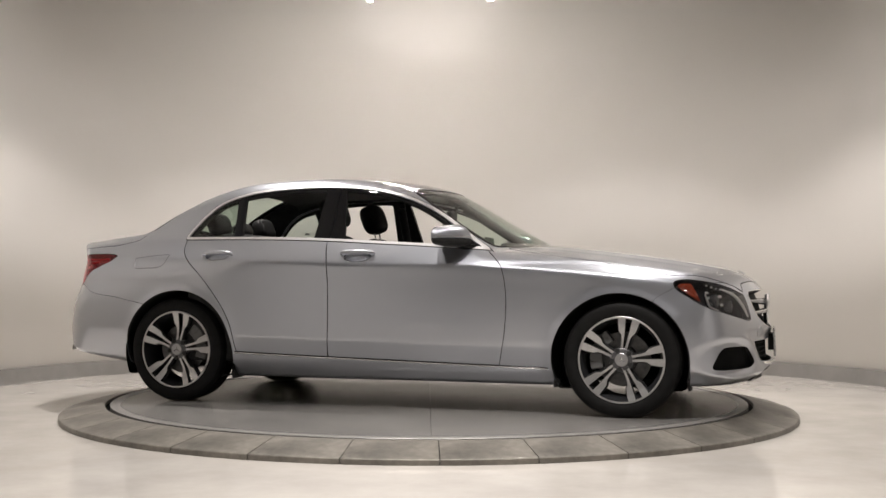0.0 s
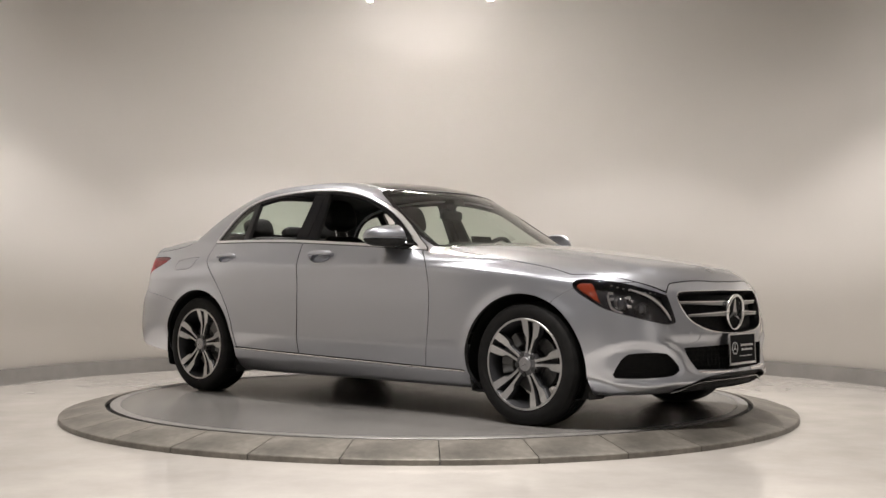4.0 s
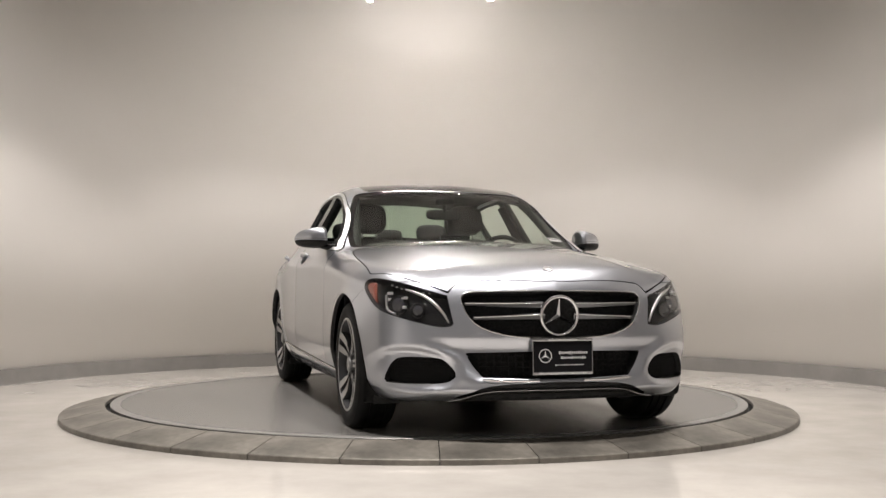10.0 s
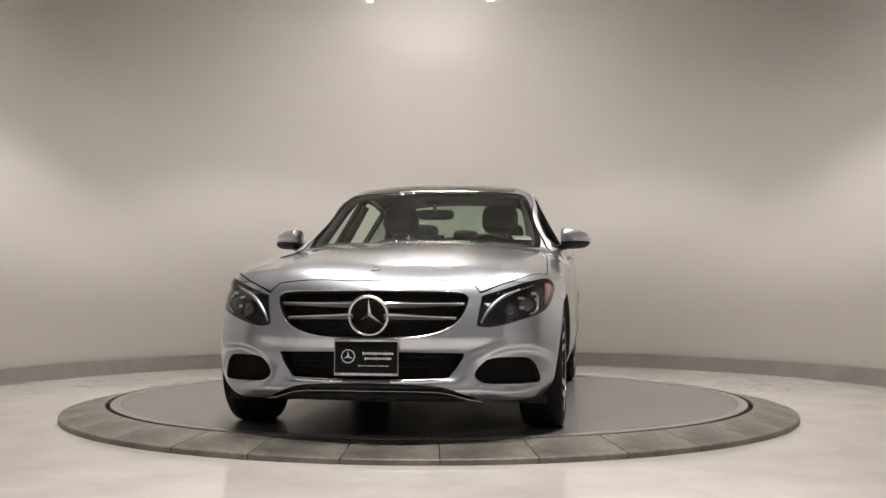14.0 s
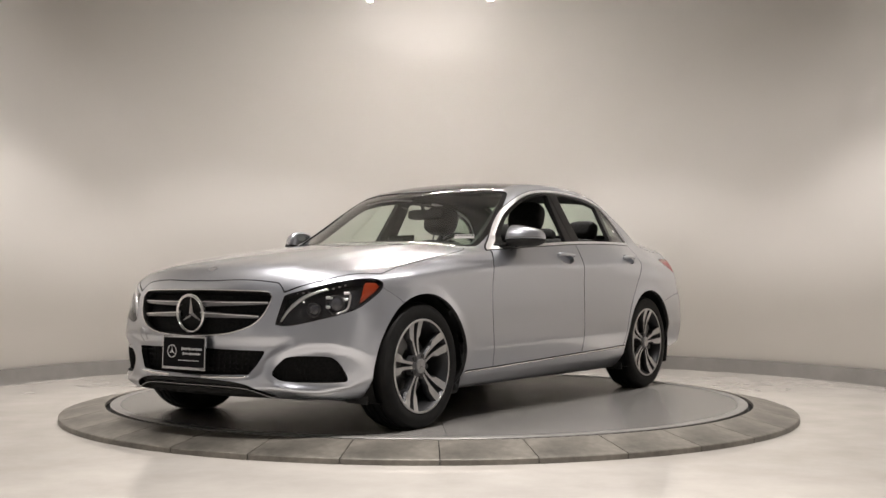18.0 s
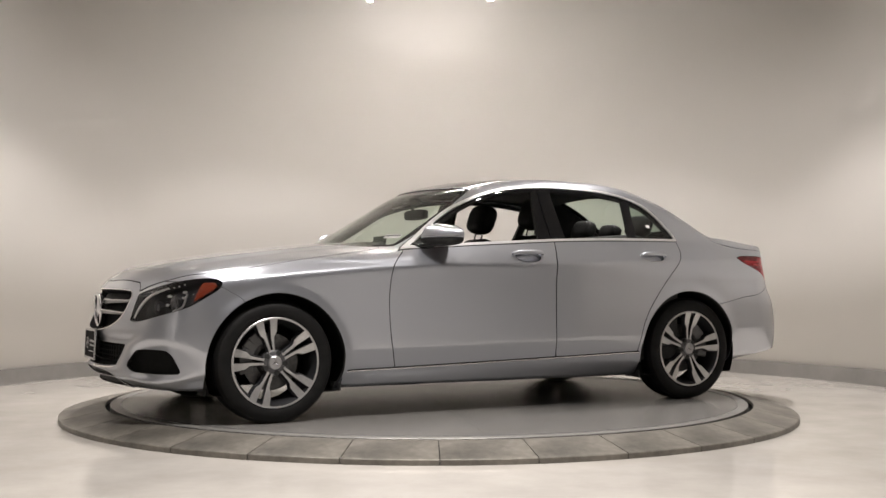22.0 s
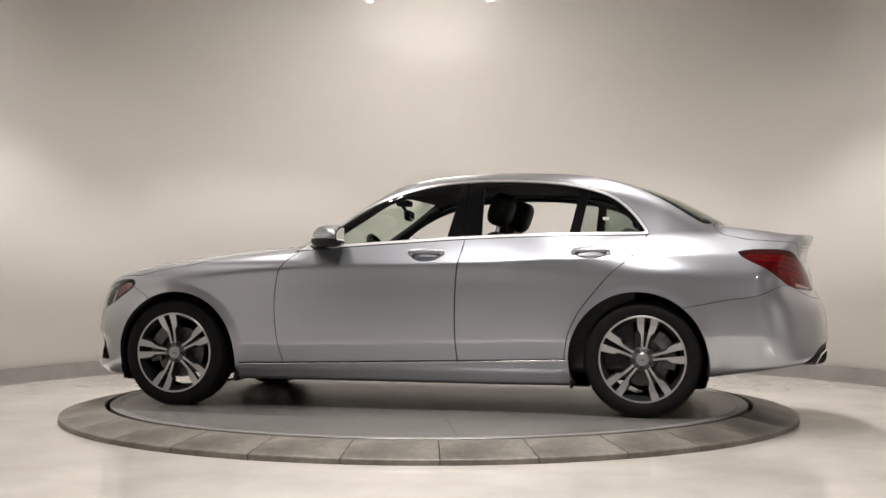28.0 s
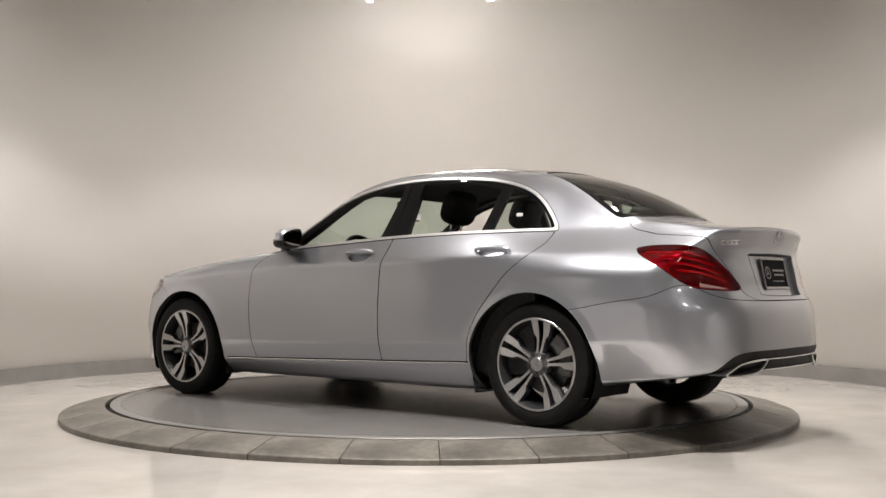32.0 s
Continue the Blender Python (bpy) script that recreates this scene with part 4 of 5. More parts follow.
def taillight(skin, s):
    h = tagged(new("taillight"), "red tail light wrapped round the rear corner")
    h.parent = car
    f = by_tail(TAILLAMP, s)
    line = lambda v: np.maximum(v[:, 2] - (0.742 + (diag2(v[:, 0], v[:, 1]) + 0.95) * 0.16), diag2(v[:, 0], v[:, 1]) + 0.865)
    clear, red = split(skin, line, 0.0)
    panel("lens", red, (M_TAILGLASS,), h, 0.003, 0.0, "glossy red lens", back=False).visible_shadow = False
    panel("housing", skin, (M_RED2,), h, 0.030, bowl=True, label="dark red lamp housing")
    if len(clear[1]):
        inner = cut(clear, f(clear[0]) + 0.010)
        panel("reverse_lamp", clear, (M_RED2,), h, 0.004, -0.006, "dark red reversing lamp surround")
        panel("reverse_lens", inner, (M_REVERSE,), h, 0.006, -0.001, "pale reversing lamp strip")
    for k, (z0, z1) in enumerate(((0.918, 0.885), (0.895, 0.845), (0.862, 0.80), (0.822, 0.766))):
        bm = bmesh.new()
        us = np.linspace(-0.655 - 0.035 * k, -0.93 - 0.035 * k, 12)
        tube(bm, tail_points([(a, z0 + (z1 - z0) * i / 11 + 0.010 * math.sin(math.pi * i / 11)) for i, a in enumerate(us)], s, -0.012), 0.0075, 6)
        part("light_bar", bm, M_RED, h, "brighter red light bar", 60)


M_LAMPDARK = mat("lamp_dark", (0.03, 0.03, 0.033), 0.3, 0.6)
M_SATIN2 = mat("lamp_metal", (0.09, 0.09, 0.095), 0.25, 0.9)
M_PROJ = mat("projector_glass", (0.03, 0.03, 0.035), 0.05, Coat_Weight=1.0)
M_TAILGLASS = glass("red_lens", (0.80, 0.05, 0.12))
M_REVERSE = mat("reverse_lens", (0.50, 0.30, 0.28), 0.2, 0.4, Coat_Weight=1.0)
M_MESH = grain(mat("grille_mesh", (0.012, 0.012, 0.012), 0.6, Specular_IOR_Level=0.1), 90, 0.006, 0.02)


def front_x(y, z):
    """The nose's x at a place seen from the front."""
    return float(NOSE(abs(y)) + NOSELEAN(z))


def hood_badge(h):
    m = skin_pose((2.045, 0.0, 0.83))
    bm = bmesh.new()
    ring_at(bm, m, 0.019, 0.026, -0.002, 0.004)
    dome_at(bm, m, 0.019, 0.002)
    part("hood_badge", bm, M_SATIN, h, "small round metal badge", 40)


def star(bm, m, r, th):
    """Three-pointed solid star."""
    pts = []
    for k in range(6):
        a = math.pi / 2 + k * math.pi / 3
        pts.append(((r if k % 2 == 0 else r * 0.16) * math.cos(a), (r if k % 2 == 0 else r * 0.16) * math.sin(a)))
    top = bm.verts.new(m @ Vector((0, 0, th)))
    vs = [bm.verts.new(m @ Vector((x, y, 0))) for x, y in pts]
    for i in range(6):
        bm.faces.new((vs[i], vs[(i + 1) % 6], top))
    bm.faces.new(vs[::-1])


def plate(parent, m, w, h, rear=False):
    bm = bmesh.new()
    slab(bm, (0, 0, 0), (w, h, 0.006), 0.002)
    bm.transform(m)
    p = part("license_plate", bm, M_PLATE, parent, "black dealer plate in a chrome frame with unreadable print")
    bm = bmesh.new()
    t = 0.006
    for c, sz in (((0, h / 2, 0), (w + t, t * (2.0 if not rear else 1.4), 0.012)), ((0, -h / 2, 0), (w + t, t * 2.4, 0.012)), ((w / 2, 0, 0), (t, h, 0.012)), ((-w / 2, 0, 0), (t, h, 0.012))):
        slab(bm, (c[0], c[1], 0.002), sz, 0.003)
    bm.transform(m)
    part("plate_frame", bm, M_PLATEFRAME, p, "dark chrome plate frame")
    # round sign and bars of print
    q = m @ Matrix.Translation((-w * 0.29, 0.004, 0.003))
    bm = bmesh.new()
    ring_at(bm, q, 0.029, 0.033, 0, 0.0012)
    star(bm, q, 0.029, 0.003)
    part("round_sign", bm, M_GREYBAR, p, "grey round sign")
    for x, y, bw, bh in ((0.055, 0.018, 0.150, 0.015), (0.055, -0.006, 0.130, 0.013), (0.035, -0.040, 0.15, 0.006), (0.0, h / 2, 0.15, 0.008), (0.0, -h / 2, 0.24, 0.008)):
        n = max(3, int(bw / 0.0105))
        bm = bmesh.new()
        for k in range(n):
            slab(bm, (x - bw / 2 + bw * (k + 0.5) / n, y, 0.0036 if abs(y) < h / 2 - 0.001 else 0.0088), (bw / n * 0.66, bh * (1.0 if k % 5 == 0 else 0.66), 0.0012), 0)
        bm.transform(m)
        part("print_bar", bm, M_GREYBAR, p, "grey bar of small print")


M_PLATE = mat("plate_black", (0.008, 0.008, 0.009), 0.6, Specular_IOR_Level=0.06)
M_PLATEFRAME = mat("plate_chrome", (0.55, 0.55, 0.56), 0.2, 1.0)


def front_face(b, grille, inlet, chin, fogs):
    g = panel("grille", grille, (M_MESH,), car, 0.055, bowl=True, label="black radiator grille with silver louvres and a round star emblem")
    bm = bmesh.new()
    tube(bm, on_skin([(front_x(y, z), y, z) for y, z in GRILLE[::2]], 0.0), 0.0032, 8, True)
    part("grille_surround", bm, M_CHROME, g, "chrome grille surround", 60)
    for z, wid, drop in ((0.648, 0.448, 0.004), (0.578, 0.412, -0.016)):
        for s in (1, -1):
            bm = bmesh.new()
            n = 12
            ys = np.linspace(0.075, wid, n)
            rows = []
            for i, y in enumerate(ys):
                zc = z - drop * (1 - (y / wid)) + (0.004 if drop < 0 else 0.002) * (y / wid)
                hh = 0.007 + 0.016 * (1 - y / wid)
                x = front_x(y, zc) - 0.018 - 0.010 * (y / wid)
                rows.append([bm.verts.new((x, s * y, zc + hh)), bm.verts.new((x + 0.012, s * y, zc + hh * 0.55)), bm.verts.new((x + 0.014, s * y, zc - hh * 0.5)), bm.verts.new((x, s * y, zc - hh)), bm.verts.new((x - 0.03, s * y, zc))])
            for i in range(n - 1):
                for k in range(5):
                    bm.faces.new((rows[i][k], rows[i][(k + 1) % 5], rows[i + 1][(k + 1) % 5], rows[i + 1][k]))
            bm.faces.new(rows[0])
            bm.faces.new(rows[-1][::-1])
            bmesh.ops.recalc_face_normals(bm, faces=bm.faces)
            lv = part("louvre", bm, M_LOUVRE, g, "satin silver louvre", 30)
            bm = bmesh.new()
            tube(bm, [(front_x(y, z) - 0.004 - 0.010 * (y / wid), s * y, z - drop * (1 - y / wid) + (0.004 if drop < 0 else 0.002) * (y / wid) + (0.011 + 0.006 * (1 - y / wid)) * 0.75) for y in ys], 0.003, 6)
            part("louvre_edge", bm, M_CHROME, lv, "chrome louvre edge", 60)
    zc = 0.597
    m = Matrix.Translation((front_x(0, zc) - 0.012, 0.0, zc)) @ Matrix.Rotation(radians(5), 4, "Y") @ Matrix(((0, 0, 1, 0), (1, 0, 0, 0), (0, 1, 0, 0), (0, 0, 0, 1)))
    bm = bmesh.new()
    k = bmesh.new()
    turned(k, [(0.093 + 0.0085 * math.cos(a), 0.012 * math.sin(a)) for a in np.linspace(0, 2 * math.pi, 12, endpoint=False)], 48, "z")
    k.transform(m)
    em = part("emblem_ring", k, M_CHROME, g, "chrome emblem ring", 60)
    star(bm, m @ Matrix.Translation((0, 0, -0.004)), 0.090, 0.016)
    part("emblem_star", bm, M_CHROME, em, "chrome three-pointed star")
    bm = bmesh.new()
    ring_at(bm, m @ Matrix.Translation((0, 0, -0.016)), 0.0, 0.092, -0.004, 0.002, 40)
    part("emblem_disc", bm, M_MESH, em, "gloss black disc")
    i = panel("lower_intake", inlet, (M_MESH,), car, 0.06, bowl=True, label="black mesh lower air intake")
    bm = bmesh.new()
    for k in range(4):
        z = 0.325 + 0.026 * k
        tube(bm, [(front_x(y, z) - 0.054, y, z) for y in np.linspace(-0.37 - 0.012 * k, 0.37 + 0.012 * k, 12)], 0.004, 6)
    for k in range(23):
        y = -0.385 + 0.035 * k
        tube(bm, [(front_x(y, 0.31) - 0.055, y, 0.31), (front_x(y, 0.41) - 0.055, y, 0.415)], 0.003, 5)
    part("intake_lattice", bm, M_MESH, i, "black intake lattice", 60)
    for s in (1, -1):
        bm = bmesh.new()
        tube(bm, on_skin([(front_x(y, 0.291), s * y, 0.2905 + 0.010 * (y / 0.39) ** 3) for y in np.linspace(0.115, 0.385, 14)], 0.004), [0.0075] * 12 + [0.006, 0.003], 8)
        part("lower_blade", bm, M_CHROME, b, "bright blade under the intake", 60)
    c = panel("chin_opening", chin, (M_MATT,), car, 0.03, bowl=True, label="black lower front lip")
    bm = bmesh.new()
    lip = rounded([(-0.53, 0.190), (-0.47, 0.200), (-0.36, 0.232), (-0.22, 0.240), (0.0, 0.241), (0.22, 0.240), (0.36, 0.232), (0.47, 0.200), (0.53, 0.190)], 4, False)
    tube(bm, [(front_x(y, 0.26) - 0.030, y, z) for y, z in lip], 0.004, 8)
    part("lip_strip", bm, M_LOUVRE, c, "thin grey strip on the front lip", 60)
    bm = bmesh.new()
    rows = []
    for y in np.linspace(-0.50, 0.50, 30):
        z1 = float(np.interp(abs(y), [0, 0.25, 0.37, 0.46, 0.56], [0.236, 0.234, 0.226, 0.203, 0.196]))
        x = front_x(y, 0.26) - 0.045
        rows.append([bm.verts.new(p) for p in ((x, y, z1), (x - 0.02, y, z1 - 0.012), (x - 0.25, y, z1 - 0.045), (x - 0.25, y, z1 - 0.01))])
    for a, d in zip(rows, rows[1:]):
        for k in range(4):
            bm.faces.new((a[k], a[(k + 1) % 4], d[(k + 1) % 4], d[k]))
    bm.faces.new(rows[0])
    bm.faces.new(rows[-1][::-1])
    bmesh.ops.recalc_face_normals(bm, faces=bm.faces)
    part("front_splitter", bm, M_MESH, b, "black lower splitter", 30)
    for s, q in zip((1, -1), fogs):
        f = panel("side_intake", q, (M_MESH,), car, 0.035, bowl=True, label="black mesh side air intake")
        bm = bmesh.new()
        us, zs = np.linspace(FOG[:, 0].min() + 0.02, FOG[:, 0].max() - 0.02, 30), np.linspace(0.275, 0.393, 10)
        uu, zz = [w.ravel() for w in np.meshgrid(us, zs)]
        ok = inside(uu, zz, FOG) < -0.004
        pts = lamp_points(np.stack([uu, zz], 1), s, -0.024).reshape(10, 30, 3)
        ok = ok.reshape(10, 30)
        for row, good in list(zip(pts, ok)) + list(zip(pts.transpose(1, 0, 2), ok.T)):
            if good.sum() > 1:
                tube(bm, row[good], 0.0012, 5)
        part("intake_mesh", bm, M_MESH, f, "black honeycomb intake mesh", 60)
    zc = 0.403
    m = Matrix.Translation((2.233, 0.0, zc)) @ Matrix.Rotation(radians(-2), 4, "Y") @ Matrix(((0, 0, 1, 0), (1, 0, 0, 0), (0, 1, 0, 0), (0, 0, 0, 1)))
    plate(car, m, 0.305, 0.158)
    bm = bmesh.new()
    slab(bm, (2.215, 0, zc), (0.035, 0.20, 0.10), 0.004)
    part("plate_bracket", bm, M_MATT, b, "black plate bracket")
    bm = bmesh.new()
    ring_at(bm, skin_pose((2.17, -0.40, 0.478)), 0.0375, 0.0385, -0.002, 0.0004, 28)
    part("tow_cap", bm, M_SHADE_CUP, b, "round tow-hook cap")


M_LOUVRE = mat("louvre_silver", (0.30, 0.30, 0.31), 0.25, 0.95)


def rear_badges(t):
    m = skin_pose((-2.39, 0.0, 1.0))
    bm = bmesh.new()
    ring_at(bm, m, 0.033, 0.039, 0, 0.006, 36)
    e = part("rear_emblem", bm, M_CHROME, t, "chrome round star emblem", 40)
    bm = bmesh.new()
    star(bm, m, 0.034, 0.004)
    part("emblem_star", bm, M_CHROME, e)
    # model sign drawn as plain bars
    for k, (w, gap) in enumerate(((0.030, 0.0), (0.030, 0.048), (0.030, 0.082), (0.030, 0.116))):
        bm = bmesh.new()
        mm = skin_pose((-2.34, 0.515 - gap, 0.952 + 0.004 * k))
        for c, sz in (((0, 0.010, 0), (w, 0.005, 0.004)), ((0, -0.010, 0), (w, 0.005, 0.004)), ((-w / 2 + 0.003, 0, 0), (0.006, 0.022, 0.004))):
            slab(bm, c, sz, 0.001)
        bm.transform(mm)
        part("model_sign", bm, M_CHROME, t, "chrome model sign bar")
    bm = bmesh.new()
    tube(bm, [(-2.335 - 0.020 * (1 - (y / 0.3) ** 2), y, 0.908) for y in np.linspace(-0.28, 0.28, 16)], 0.010, 8, flat=1.6)
    part("handle_bar", bm, M_MATT, t, "dark grip strip over the plate", 60)
    q = on_skin([(-2.40, 0, 0.80)])[0]
    tilt = math.degrees(math.atan2(body_normal(q[None])[0][2], -body_normal(q[None])[0][0]))
    m = Matrix.Translation((q[0] + 0.022, 0, 0.806)) @ Matrix.Rotation(radians(tilt), 4, "Y") @ Matrix(((0, 0, -1, 0), (-1, 0, 0, 0), (0, 1, 0, 0), (0, 0, 0, 1)))
    plate(car, m, 0.305, 0.155, True)


def rear_x(y, z):
    return float(TAIL(abs(y)) + TAILLEAN(max(z, 0.37)))


def rear_face(b, dif):
    d = panel("diffuser", dif, (M_MATT,), car, 0.03, -0.006, label="black lower rear valance")
    tip = rounded([(0.605, 0.302), (0.565, 0.332), (0.513, 0.356), (0.41, 0.368), (0.322, 0.372), (0.322, 0.356), (0.365, 0.326), (0.42, 0.306), (0.52, 0.297)], 5)
    for s in (1, -1):
        bm = bmesh.new()
        tube(bm, [(rear_x(y, z) - 0.004, s * y, z) for y, z in tip], 0.0048, 8, True, flat=1.3, up=(1, 0, 0))
        e = part("exhaust_tip", bm, M_CHROME, d, "chrome exhaust trim", 60)
        bm = bmesh.new()
        rows = [[bm.verts.new((rear_x(y, z) + g, s * y, z)) for y, z in tip] for g in (0.0, 0.10)]
        n = len(tip)
        for k in range(n):
            bm.faces.new((rows[0][k], rows[0][(k + 1) % n], rows[1][(k + 1) % n], rows[1][k]))
        bm.faces.new(rows[1])
        bmesh.ops.recalc_face_normals(bm, faces=bm.faces)
        part("exhaust_bore", bm, M_CALIPER, e, "dark exhaust opening")
    # centre panel between the tips, in a thin bright frame
    bm = bmesh.new()
    rows = []
    for y in np.linspace(-0.36, 0.36, 25):
        t = abs(y) / 0.36
        z1, z0 = 0.372 - 0.030 * max(0, t - 0.88) / 0.12, 0.322
        x = rear_x(y, 0.36) + 0.008
        rows.append([bm.verts.new(p) for p in ((x, y, z1), (x, y, z0), (x + 0.10, y, z0 - 0.01), (x + 0.10, y, z1))])
    for u, v in zip(rows, rows[1:]):
        for k in range(4):
            bm.faces.new((u[k], u[(k + 1) % 4], v[(k + 1) % 4], v[k]))
    bm.faces.new(rows[0])
    bm.faces.new(rows[-1][::-1])
    bmesh.ops.recalc_face_normals(bm, faces=bm.faces)
    c = part("centre_panel", bm, M_MATT, d, "dark ribbed panel between the exhausts", 30)
    for z, w, r in ((0.373, 0.318, 0.0035), (0.322, 0.335, 0.003)):
        bm = bmesh.new()
        tube(bm, [(rear_x(y, z) - 0.002, y, z) for y in np.linspace(-w, w, 22)], r, 8)
        part("diffuser_strip", bm, M_CHROME, c, "thin chrome strip", 60)


# ---- wheels ----
def wheel(x, y, s, spin, dx):
    w = tagged(new("wheel"), "alloy wheel with five machined double spokes")
    w.parent = car
    out = []
    bm = bmesh.new()
    R, W = 0.331, 0.112
    prof = [(0.226, -W * 0.82), (0.250, -W * 0.96), (0.285, -W), (0.310, -W * 0.93), (0.325, -W * 0.78), (R, -W * 0.62)]
    for g in (-0.36, 0.0, 0.36):
        prof += [(R, W * (g - 0.06)), (R - 0.007, W * (g - 0.05)), (R - 0.007, W * (g + 0.05)), (R, W * (g + 0.06))]
    prof += [(R, W * 0.62), (0.325, W * 0.78), (0.3175, W * 0.86), (0.316, W * 0.90), (0.305, W * 0.96), (0.285, W), (0.262, W * 0.985), (0.252, W * 0.95), (0.246, W * 0.93), (0.232, W * 0.82)]
    turned(bm, prof, 96)
    tyre = part("tyre", bm, M_TYRE, w, "black low-profile road tyre", 30)
    bm = bmesh.new()
    turned(bm, [(0.236, W * 0.86), (0.2445, W * 0.92), (0.2425, W * 0.95), (0.236, W * 0.95), (0.229, W * 0.86), (0.212, W * 0.40), (0.206, -W * 0.3), (0.21, -W * 0.85), (0.226, -W * 0.85), (0.222, -W * 0.3)], 96)
    rim = part("rim_barrel", bm, M_POCKET, w, "dark grey rim barrel", 40)
    bm = bmesh.new()
    turned(bm, [(0.2335, W * 0.951), (0.245, W * 0.935), (0.245, W * 0.95), (0.2425, W * 0.968), (0.2335, W * 0.963)], 96)
    part("rim_edge", bm, M_FACE, rim, "bright machined rim edge", 40)
    face = W * 0.80
    # a pair of spokes: each a blade that widens outwards, with a step on its outer flank
    for k in range(5):
        a = radians(spin + 72 * k)
        ca, sa = math.cos(a), math.sin(a)
        for q in (1, -1):
            bm = bmesh.new()
            prof2 = [(0.045, 0.003, 0.018), (0.075, 0.0055, 0.0195), (0.115, 0.0090, 0.0235), (0.138, 0.0110, 0.0285), (0.158, 0.0130, 0.046), (0.19, 0.0155, 0.054), (0.237, 0.0188, 0.063)]
            rows = []
            for r, i0, o0 in prof2:
                d = face - 0.020 * math.sin(max(0, (r - 0.03) / 0.2) * math.pi) * 0.55 + 0.016 * (r / 0.235) ** 3
                row = []
                for t, h in ((i0, d), (o0, d), (o0 + 0.007, d - 0.012), (o0 + 0.009, d - 0.036), (i0 - 0.001, d - 0.035), (i0 - 0.002, d - 0.010)):
                    t *= q
                    row.append(bm.verts.new((r * ca - t * sa, h, r * sa + t * ca)))
                rows.append(row)
            for u, v in zip(rows, rows[1:]):
                for j in range(6):
                    f = bm.faces.new((u[j], u[(j + 1) % 6], v[(j + 1) % 6], v[j]))
                    f.material_index = 0 if j == 0 else 1
            bm.faces.new(rows[0]).material_index = 1
            bm.faces.new(rows[-1][::-1]).material_index = 1
            bmesh.ops.recalc_face_normals(bm, faces=bm.faces)
            part("spoke", bm, (M_FACE, M_POCKET), w, "machined spoke with dark flanks")
    bm = bmesh.new()
    turned(bm, [(0.0, face - 0.045), (0.070, face - 0.045), (0.068, face - 0.010), (0.060, face - 0.004), (0.044, face - 0.002), (0.042, face), (0.0, face)], 40)
    hub = part("hub", bm, M_HUB, w, "dark grey wheel hub", 30)
    bm = bmesh.new()
    turned(bm, [(0.0, face + 0.001), (0.037, face + 0.001), (0.037, face + 0.007), (0.033, face + 0.010), (0.0, face + 0.010)], 40)
    cap = part("centre_cap", bm, M_CAP, hub, "silver centre cap", 30)
    bm = bmesh.new()
    star(bm, Matrix.Translation((0, face + 0.010, 0)) @ Matrix(((-1, 0, 0, 0), (0, 0, 1, 0), (0, 1, 0, 0), (0, 0, 0, 1))), 0.027, 0.003)
    part("cap_star", bm, M_CHROME, cap, "bright three-pointed sign")
    # raised dark plugs colour in the shade of the five bolt holes
    for k in range(5):
        a = radians(spin + 36 + 72 * k)
        bm = bmesh.new()
        turned(bm, [(0.0, face - 0.012), (0.0135, face - 0.012), (0.0135, face + 0.0016), (0.012, face + 0.002), (0.0, face + 0.002)], 14, c=(0.056 * math.cos(a), 0, 0.056 * math.sin(a)))
        part("bolt_hole_shade", bm, M_DARK, hub, "dark plug in place of a shaded bolt hole")
    bm = bmesh.new()
    turned(bm, [(0.06, 0.012), (0.155, 0.012), (0.155, -0.012), (0.06, -0.012)], 64)
    turned(bm, [(0.0, 0.03), (0.075, 0.03), (0.082, 0.012), (0.082, -0.02), (0.0, -0.02)], 40)
    part("brake_disc", bm, M_DISCB, w, "grey iron brake disc", 30)
    bm = bmesh.new()
    a0 = radians(20 if x > 0 else 160)
    for k in range(5):
        a = a0 + radians(-32 + 16 * k)
        slab(bm, (0.150 * math.cos(a), 0.01, 0.150 * math.sin(a)), (0.075, 0.085, 0.05), 0.008, Matrix.Rotation(-a, 3, "Y"))
    part("brake_caliper", bm, M_CALIPER, w, "grey brake caliper")
    w.matrix_basis = Matrix.Translation((x, y, R - (0.006 if x > 0 else 0.002))) @ (Matrix.Rotation(math.pi, 4, "Z") if s < 0 else Matrix())
    # the liner over it
    bm = bmesh.new()
    xc, zc, r = ARCH[0] if x > 0 else ARCH[1]
    rows = []
    for k in range(33):
        a = math.pi * (-0.26 + 1.52 * k / 32)
        rows.append([bm.verts.new((xc + (r + e) * math.cos(a), s * yy, max(zc + (r + e) * math.sin(a), 0.155 if x > 0 else 0.17))) for yy, e in ((0.858, 0.004), (0.80, 0.012), (0.50, 0.012), (0.50, -0.38))])
    for u, v in zip(rows, rows[1:]):
        for j in range(3):
            bm.faces.new((u[j], u[j + 1], v[j + 1], v[j]))
    part("wheel_liner", bm, M_UNDER, car, "black wheel-arch liner", 50)
    # rubber flap behind the wheel
    bm = bmesh.new()
    fx = xc + (0.372 if x > 0 else -0.36)
    slab(bm, (fx + 0.005, s * 0.76, 0.178), (0.012, 0.13, 0.05), 0.003, Matrix.Rotation(radians(-14), 3, "Y"))
    if x > 0:
        part("air_deflector", bm, M_MATT, car, "black rubber deflector by the front wheel")
    else:
        bm.free()
    bm = bmesh.new()
    slab(bm, (xc + (-0.375 if x > 0 else 0.375), s * 0.775, 0.178), (0.014, 0.14, 0.045), 0.003)
    part("mud_lip", bm, M_MATT, car, "black lip behind the wheel")
    return w


M_HUB = mat("hub_grey", (0.13, 0.13, 0.135), 0.4, 0.7)
M_CAP = mat("cap_grey", (0.40, 0.40, 0.41), 0.3, 0.9)


